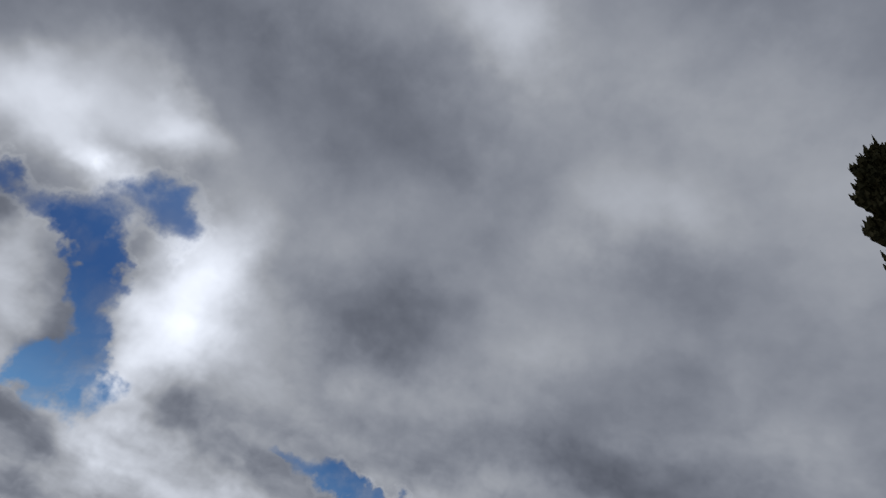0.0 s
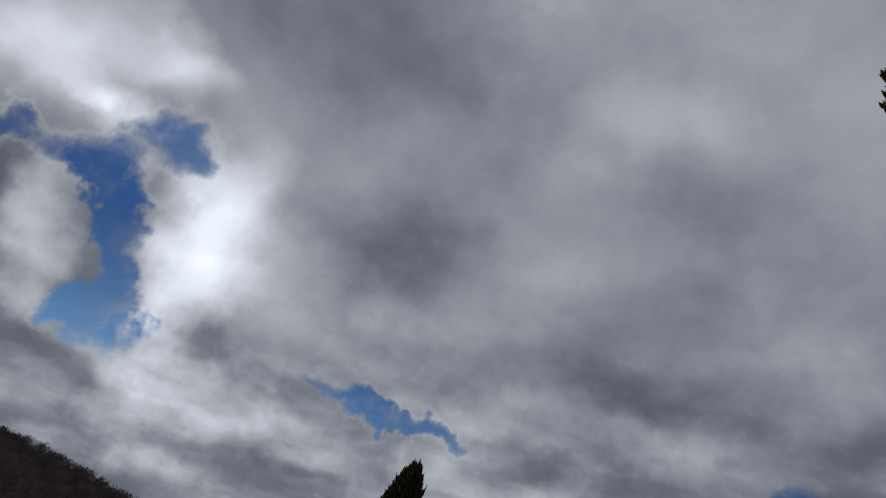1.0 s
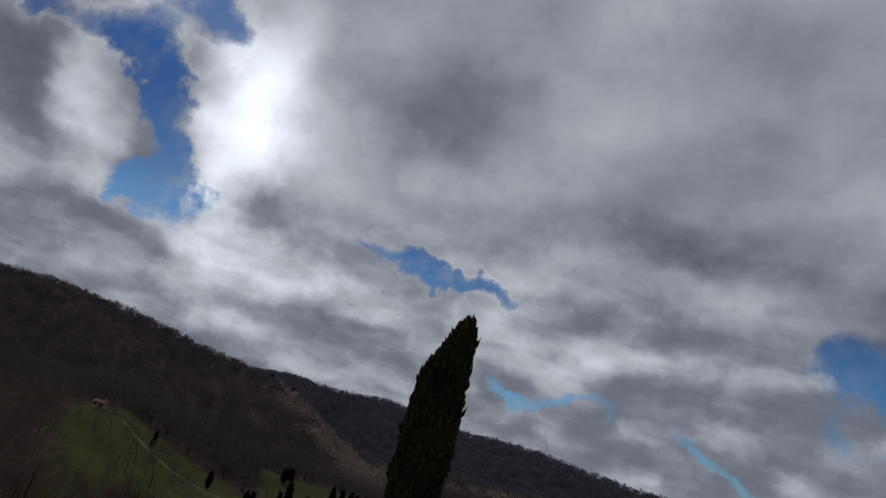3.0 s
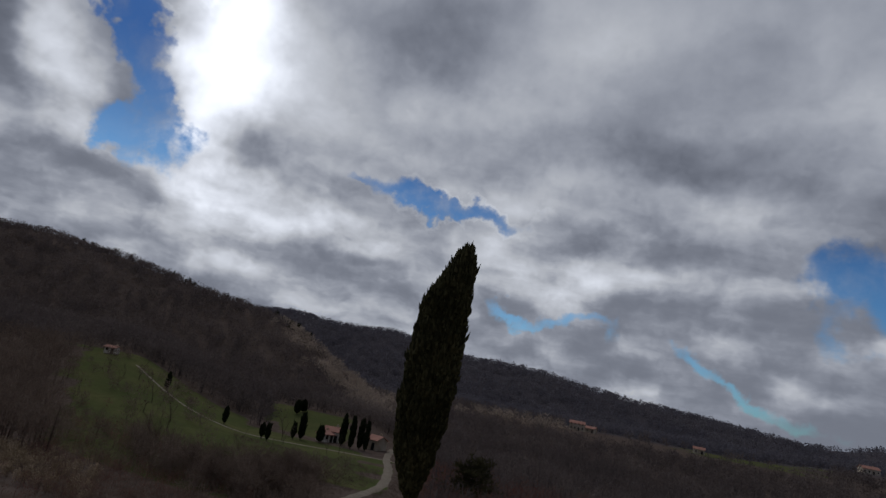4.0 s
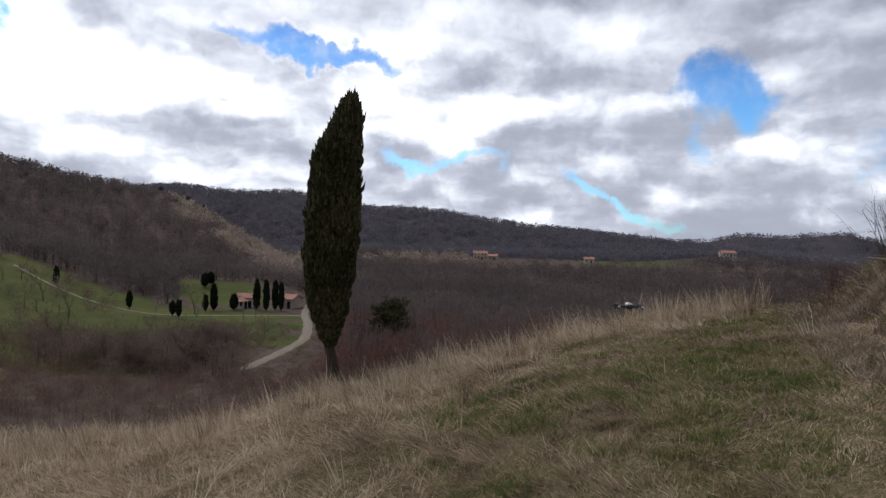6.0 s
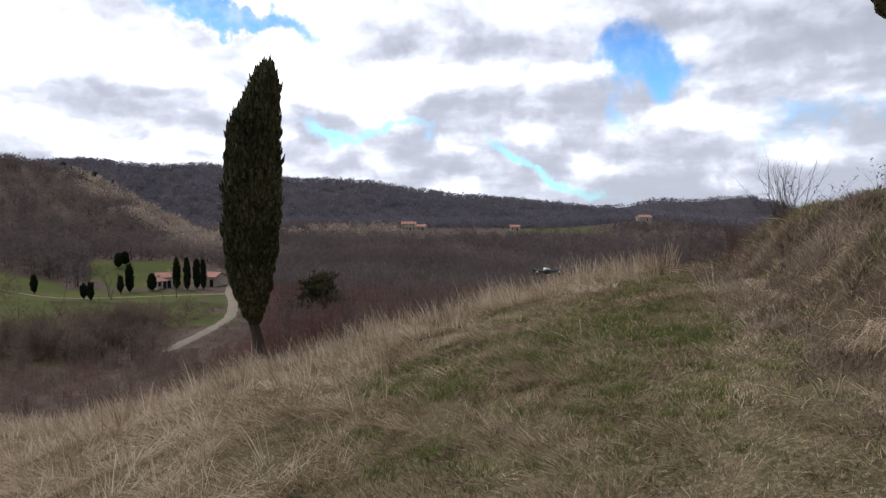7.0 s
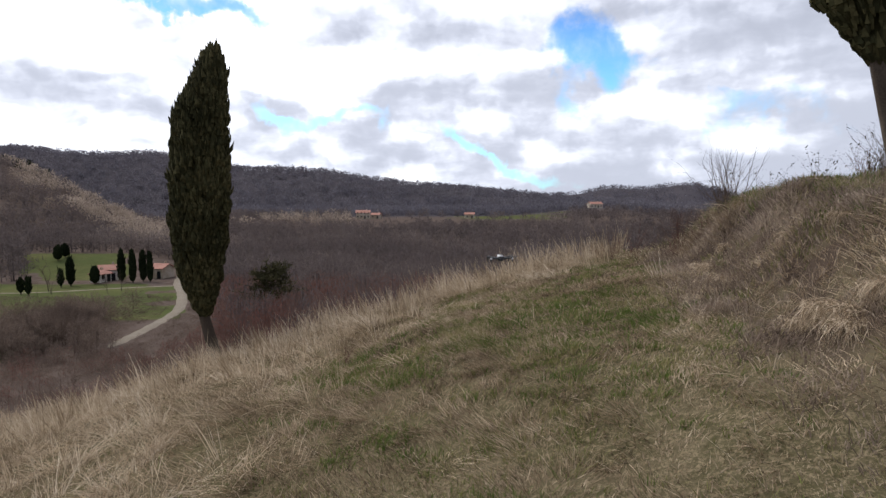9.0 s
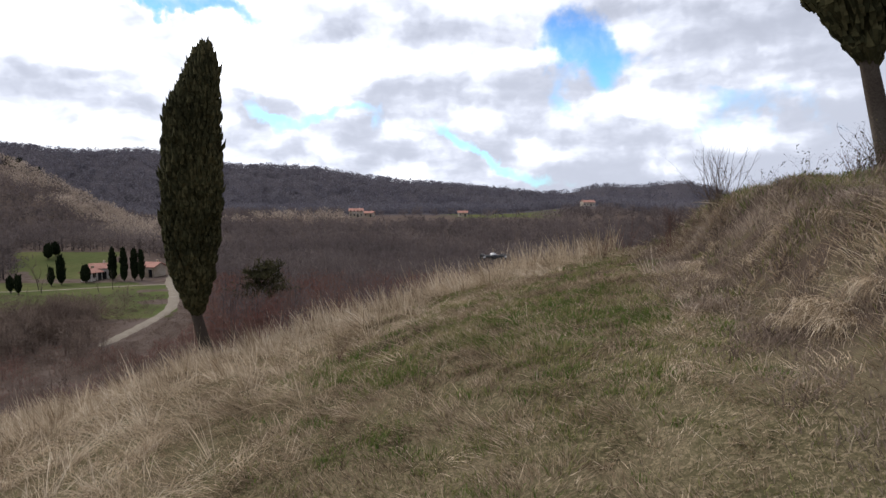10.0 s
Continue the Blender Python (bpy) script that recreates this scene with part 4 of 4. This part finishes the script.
def drone(place, turn):
    top = tagged(new("quadcopter_drone"), "small dark grey quadcopter drone hovering over the grass", "drone")
    top.matrix_world = pose(*place, 0, 0, turn)
    bm = box(0.090, 0.17, 0.058, None, 0.018)
    for v in bm.verts:
        if v.co.y > 0.04:
            v.co.x *= 0.82
            v.co.z *= 0.85
    part("body", bm, DRONE_GREY, top, smooth=True)
    shell = box(0.078, 0.13, 0.030, Matrix.Translation((0, -0.012, 0.030)), 0.014)
    part("shell", shell, DRONE_SHELL, top, "pale grey glossy top shell", True)
    part("gimbal", box(0.030, 0.026, 0.030, Matrix.Translation((0, -0.088, -0.012)), 0.008), DRONE_GREY, top)
    for sx in (-1, 1):
        for sy, reach, up in ((-1, 0.105, 0.012), (1, 0.095, 0.004)):
            a, b = Vector((sx * 0.035, sy * 0.06, 0.004)), Vector((sx * 0.135, sy * reach, up))
            m = Matrix.Translation(a) @ (b - a).to_track_quat("Z", "Y").to_matrix().to_4x4()
            arm = part("arm", tube(0.014, 0.011, (b - a).length, m, 8), DRONE_GREY, top)
            part("motor", tube(0.017, 0.016, 0.026, Matrix.Translation(b + Vector((0, 0, -0.008))), 12), DRONE_GREY, arm)
            part("leg", tube(0.006, 0.010, 0.045, Matrix.Translation(b + Vector((0, 0, -0.050))), 8), DRONE_GREY, arm)
            if sy < 0:
                part("lamp_cap", tube(0.014, 0.011, 0.020, Matrix.Translation(b + Vector((0, -0.014, -0.012))), 10), DRONE_SHELL, arm, "pale cap under the motor")
            blade = bmesh.new()
            angle = 25 + 40 * sx + 70 * sy
            for half in (0, 180):
                m = Matrix.Translation(b + Vector((0, 0, 0.021))) @ pose(0, 0, 0, 0, 0, angle + half)
                pts = [(0.0, -0.006), (0.025, -0.011), (0.066, -0.004), (0.066, 0.003), (0.025, 0.007), (0.0, 0.006)]
                lower = [blade.verts.new(m @ Vector((px, py, 0.25 * py))) for px, py in pts]
                upper = [blade.verts.new(m @ Vector((px, py, 0.25 * py + 0.0016))) for px, py in pts]
                blade.faces.new(lower[::-1]), blade.faces.new(upper)
                for q in range(6):
                    blade.faces.new((lower[q], lower[(q + 1) % 6], upper[(q + 1) % 6], upper[q]))
            part("propeller", blade, DRONE_GREY, arm)
    return top


drone((0.63, 7.45, 0.98), 8)

# ------------------------------------------------------------------ grass


def grass_points(count, x0, x1, y0, y1, keep, rng, tuft=1, spread=0.0):
    """Roots of blades, in tufts where asked; and which way each stands off its tuft's middle."""
    heads = count // tuft
    x, y = rng.uniform(x0, x1, heads * 3), y0 + (y1 - y0) * rng.uniform(0, 1, heads * 3) ** 1.15
    ok = rng.uniform(0, 1, heads * 3) < keep(x, y)
    x, y = np.repeat(x[ok][:heads], tuft), np.repeat(y[ok][:heads], tuft)
    off = rng.normal(0, 1, (len(x), 2)) * spread
    x, y = x + off[:, 0], y + off[:, 1]
    roots = np.stack([x, y, land(x, y)], 1)
    tone = np.repeat(rng.uniform(0, 1, len(x) // tuft + 1), tuft)[: len(x)]
    return roots, off / max(spread, 1e-6), tone


def arcs(roots, run, rise, droop, width, rng):
    """Long blades in three pieces that rise, bend over and hang."""
    k = len(roots)
    width = np.broadcast_to(width, k)[:, None] * 0.5
    side = unit(np.stack([-run[:, 1], run[:, 0], np.zeros(k)], 1) + rng.normal(0, 0.5, (k, 3)) * [1, 1, 0.3]) * width
    points = []
    for s in (0.0, 0.4, 0.75, 1.0):
        points.append(roots + np.stack([run[:, 0] * s, run[:, 1] * s, rise * s - droop * s * s], 1))
    verts = np.stack([points[0] - side, points[0] + side, points[1] - side * 0.9, points[1] + side * 0.9,
                      points[2] - side * 0.6, points[2] + side * 0.6, points[3]], 1).reshape(-1, 3)
    tri = np.array([(0, 1, 3), (0, 3, 2), (2, 3, 5), (2, 5, 4), (4, 5, 6)])
    return verts, (np.arange(k)[:, None, None] * 7 + tri[None]).reshape(-1, 3)


def lay(name, roots, low, high, lean, width, bend, rng, mat, label, drift=(0.0, 0.0), arched=False, combed=0.9, clump=0.45, shift=0.0):
    roots, splay, tone = roots
    k = len(roots)
    lumps = mottle(roots[:, 0], roots[:, 1], clump, 17)
    width = width * np.clip(0.40 + 0.085 * np.hypot(roots[:, 0], roots[:, 1]), 0.55, 1.6)
    tall = rng.uniform(low, high, k) * (0.55 + 0.9 * lumps) * np.clip(0.35 + 0.11 * roots[:, 1], 0.6, 1.0)
    tone = np.clip(0.42 * tone + 0.34 * rng.uniform(0, 1, k) + 0.24 * mottle(roots[:, 0], roots[:, 1], clump * 2.2, 23) + shift, 0, 1)
    # tufts lean together
    comb = np.stack([mottle(roots[:, 0], roots[:, 1], clump, 31) - 0.5, mottle(roots[:, 0], roots[:, 1], clump, 37) - 0.5], 1) * 2.6 * lean * combed
    off = rng.normal(0, 1, (k, 2)) * lean * 0.4 + splay * lean * 0.55 + comb + np.array(drift)
    if arched:
        v, f = arcs(roots - [0, 0, 0.02], off * tall[:, None] * 1.3, tall * 1.25, tall * rng.uniform(0.2, 1.0, k), width * rng.uniform(0.6, 1.4, k), rng)
    else:
        tips = roots + np.stack([off[:, 0] * tall, off[:, 1] * tall, tall * rng.uniform(0.65, 1.0, k)], 1)
        v, f = blades(roots - [0, 0, 0.02], tips, width * rng.uniform(0.6, 1.4, k), tall * bend, rng)
    return tagged(new(name, mesh_of(name, v, f, mat, tone=np.repeat(tone, len(v) // k))), label, "grass", kind="stuff")


def path_zone(x, y):
    """1 on the trodden green strip, 0 in the rank grass beside it."""
    left = np.interp(y, [2.8, 3.6, 4.6, 8.0], [-0.2, -0.9, -1.5, -1.6]) + 0.30 * np.clip(y - 8, 0, 20) + 0.9 * (mottle(x, y, 1.1, 8) - 0.5)
    right = bank_foot(y) - 0.2
    return ease(x, left - 0.5, left + 0.6) * ease(x, right + 0.5, right - 0.4) * ease(y, 12.5, 11.0)


def greens(x, y):
    """1 where the trodden strip is green, 0 where straw lies on it."""
    return ease(0.65 * mottle(x, y, 0.75, 3) + 0.35 * mottle(x, y, 0.22, 5) - 0.10 * ease(y, 4.2, 3.2), 0.45, 0.62)


def on_bank(x, y):
    foot = bank_foot(y)
    return ease(x, foot - 0.3, foot + 0.3) * ease(x, foot + 4.2, foot + 2.6)


rng = np.random.default_rng(77)
roots = grass_points(46000, -3.2, 5.0, 1.6, 13.5, lambda x, y: (0.08 + path_zone(x, y)) * (0.16 + 0.84 * greens(x, y)), rng, 16, 0.040)
lay("turf", roots, 0.030, 0.095, 0.8, 0.0100, 0.25, rng, TURF, "short winter turf, green mixed with straw", combed=0.5, clump=0.3, shift=-0.10)
roots = grass_points(88000, -3.2, 5.0, 1.6, 13.5, lambda x, y: (0.12 + path_zone(x, y)) * (1.0 - 0.62 * greens(x, y)), rng, 14, 0.060)
lay("straw_litter", roots, 0.025, 0.080, 1.8, 0.0090, 0.05, rng, STRAW, "flattened straw lying over the turf", (-0.2, 0.0), combed=1.2, clump=0.3, shift=-0.15)
roots = grass_points(42000, -9.0, 1.5, 2.2, 14.0, lambda x, y: 1.0 - 0.97 * path_zone(x, y), rng, 14, 0.080)
lay("straw_litter", roots, 0.04, 0.12, 1.9, 0.0100, 0.05, rng, STRAW, "flattened straw matted between the dry tufts", (-0.2, 0.0), combed=1.2, clump=0.4, shift=-0.12)
roots = grass_points(52000, -15, 4.0, 2.0, 18.5, lambda x, y: (0.16 + 0.84 * ease(mottle(x, y, 0.55, 9), 0.25, 0.55)) * (1.0 - 0.96 * path_zone(x, y)) - 1.2 * ease(x, bank_foot(y) - 1.3, bank_foot(y) - 0.5) * ease(y, 10.5, 9.0) - 0.9 * ease(x, bank_foot(y) - 0.2, bank_foot(y) + 0.3), rng, 30, 0.085)
lay("dry_grass", roots, 0.10, 0.30, 0.75, 0.0085, 0.18, rng, STRAW, "matted straw-coloured dry grass on the slope", (-0.20, 0.0), True, 1.2, 0.6, shift=0.03)
roots = grass_points(14000, -34, -14, 5.0, 20.0, lambda x, y: 1.0 + 0.0 * x, rng)
lay("dry_grass", roots, 0.25, 0.6, 0.5, 0.013, 0.18, rng, STRAW, "rank straw-coloured grass at the slope's far end", (-0.25, 0.0))
roots = grass_points(13000, -16, 4.5, 4.0, 19.0, lambda x, y: (1.0 - path_zone(x, y)) * (0.10 + 0.90 * ease(y, 9, 14)) * (0.3 + 0.7 * mottle(x, y, 1.1, 12)) * ease(bank_foot(y) - x, 0, 0.8), rng, 7, 0.07)
lay("tall_grass", roots, 0.30, 0.80, 0.30, 0.0085, 0.05, rng, STRAW, "tall dry grass stalks along the slope's edge", (-0.22, 0.0), shift=0.05)
roots = grass_points(66000, 1.4, 8.0, 1.2, 12.0, lambda x, y: on_bank(x, y) * (0.25 + 0.75 * ease(mottle(x, y, 0.5, 14), 0.2, 0.5)), rng, 18, 0.065)
lay("bank_grass", roots, 0.04, 0.15, 0.9, 0.0095, 0.22, rng, BANK_GRASS, "withered brown grass matted over the bank", (-0.10, -0.1), combed=0.5, clump=0.35, shift=-0.04)
roots = grass_points(17000, 1.6, 7.5, 1.5, 12.0, lambda x, y: on_bank(x, y) * ease(mottle(x, y, 0.9, 15), 0.52, 0.72), rng, 16, 0.06)
lay("bank_moss_grass", roots, 0.06, 0.17, 0.8, 0.0090, 0.22, rng, TURF, "mossy green grass in patches on the bank", (-0.1, -0.1), combed=0.4, shift=-0.06)
roots = grass_points(16000, 1.6, 7.5, 3.2, 12.0, lambda x, y: on_bank(x, y) * ease(mottle(x, y, 0.8, 16), 0.48, 0.70), rng, 26, 0.09)
lay("bank_straw", roots, 0.08, 0.20, 1.0, 0.0085, 0.22, rng, STRAW, "beige straw tufts lying down the bank", (-0.45, -0.15), True, 0.6, shift=-0.06)
roots = grass_points(11000, 2.0, 9.5, 1.5, 12.5, lambda x, y: ease(x, bank_foot(y) + 0.2, bank_foot(y) + 0.8), rng)
lay("dead_stalks", roots, 0.12, 0.30, 0.7, 0.0034, 0.05, rng, BANK_GRASS, "thin grey dead stalks tangled over the bank")
roots = grass_points(9000, 4.6, 8.2, 8.4, 11.5, lambda x, y: 0.25 + 0.75 * mottle(x, y, 0.6, 19), rng, 14, 0.06)
lay("crest_grass", roots, 0.08, 0.20, 0.6, 0.0090, 0.22, rng, TURF, "fresh green grass along the bank's crest", combed=0.4, shift=-0.22)
roots = grass_points(350, -2.5, 3.5, 2.4, 9.0, lambda x, y: 0.3 + 0.0 * x, rng)
lay("stray_stalks", roots, 0.15, 0.34, 0.9, 0.0034, 0.02, rng, STRAW, "single pale stalks lying over the turf", (-0.3, -0.2), shift=0.1)


def tussock(place, size, count, seed, spread=0.9):
    """A heavy tuft whose blades arch over and hang down the bank."""
    rng = np.random.default_rng(seed)
    ang = rng.normal(math.radians(222), spread, count)
    root = rng.normal(0, 0.42 * size, (count, 3)) * [1, 1, 0.15]
    reach = size * rng.uniform(0.5, 1.2, count)
    run = np.stack([np.cos(ang) * reach, np.sin(ang) * reach], 1)
    v, f = arcs(root, run, size * rng.uniform(0.35, 0.95, count), size * rng.uniform(0.9, 1.7, count), 0.0058, rng)
    tone = rng.uniform(0.05, 0.85, count)
    ob = tagged(new("grass_tussock", mesh_of("grass_tussock", v, f, STRAW, tone=np.repeat(tone, 7))), "pale straw tussock drooping over the bank", "grass", "tussocks on the bank")
    ob.location = place
    return ob


# the bank's two big tufted humps: where, how large, how widely they fan
TUSSOCKS = ((3.55, 8.0, 0.34, 0.7), (3.35, 7.5, 0.34, 0.7), (3.15, 7.2, 0.32, 0.7), (3.05, 6.8, 0.30, 0.7), (2.8, 6.7, 0.26, 0.7), (3.3, 6.9, 0.28, 0.7),
            (3.05, 4.75, 0.32, 1.2), (2.95, 4.50, 0.32, 1.2), (2.90, 4.25, 0.34, 1.2), (2.85, 4.65, 0.28, 1.1), (2.80, 4.05, 0.28, 1.0), (3.0, 4.0, 0.28, 1.0),
            (3.8, 6.6, 0.22, 1.0), (3.9, 8.3, 0.22, 1.0), (3.7, 5.6, 0.20, 1.0), (2.4, 5.6, 0.16, 1.2))
for i, (x, y, size, spread) in enumerate(TUSSOCKS):
    tussock((x, y, height(x, y) + 0.02), size * 0.66, 360, 200 + i, spread)
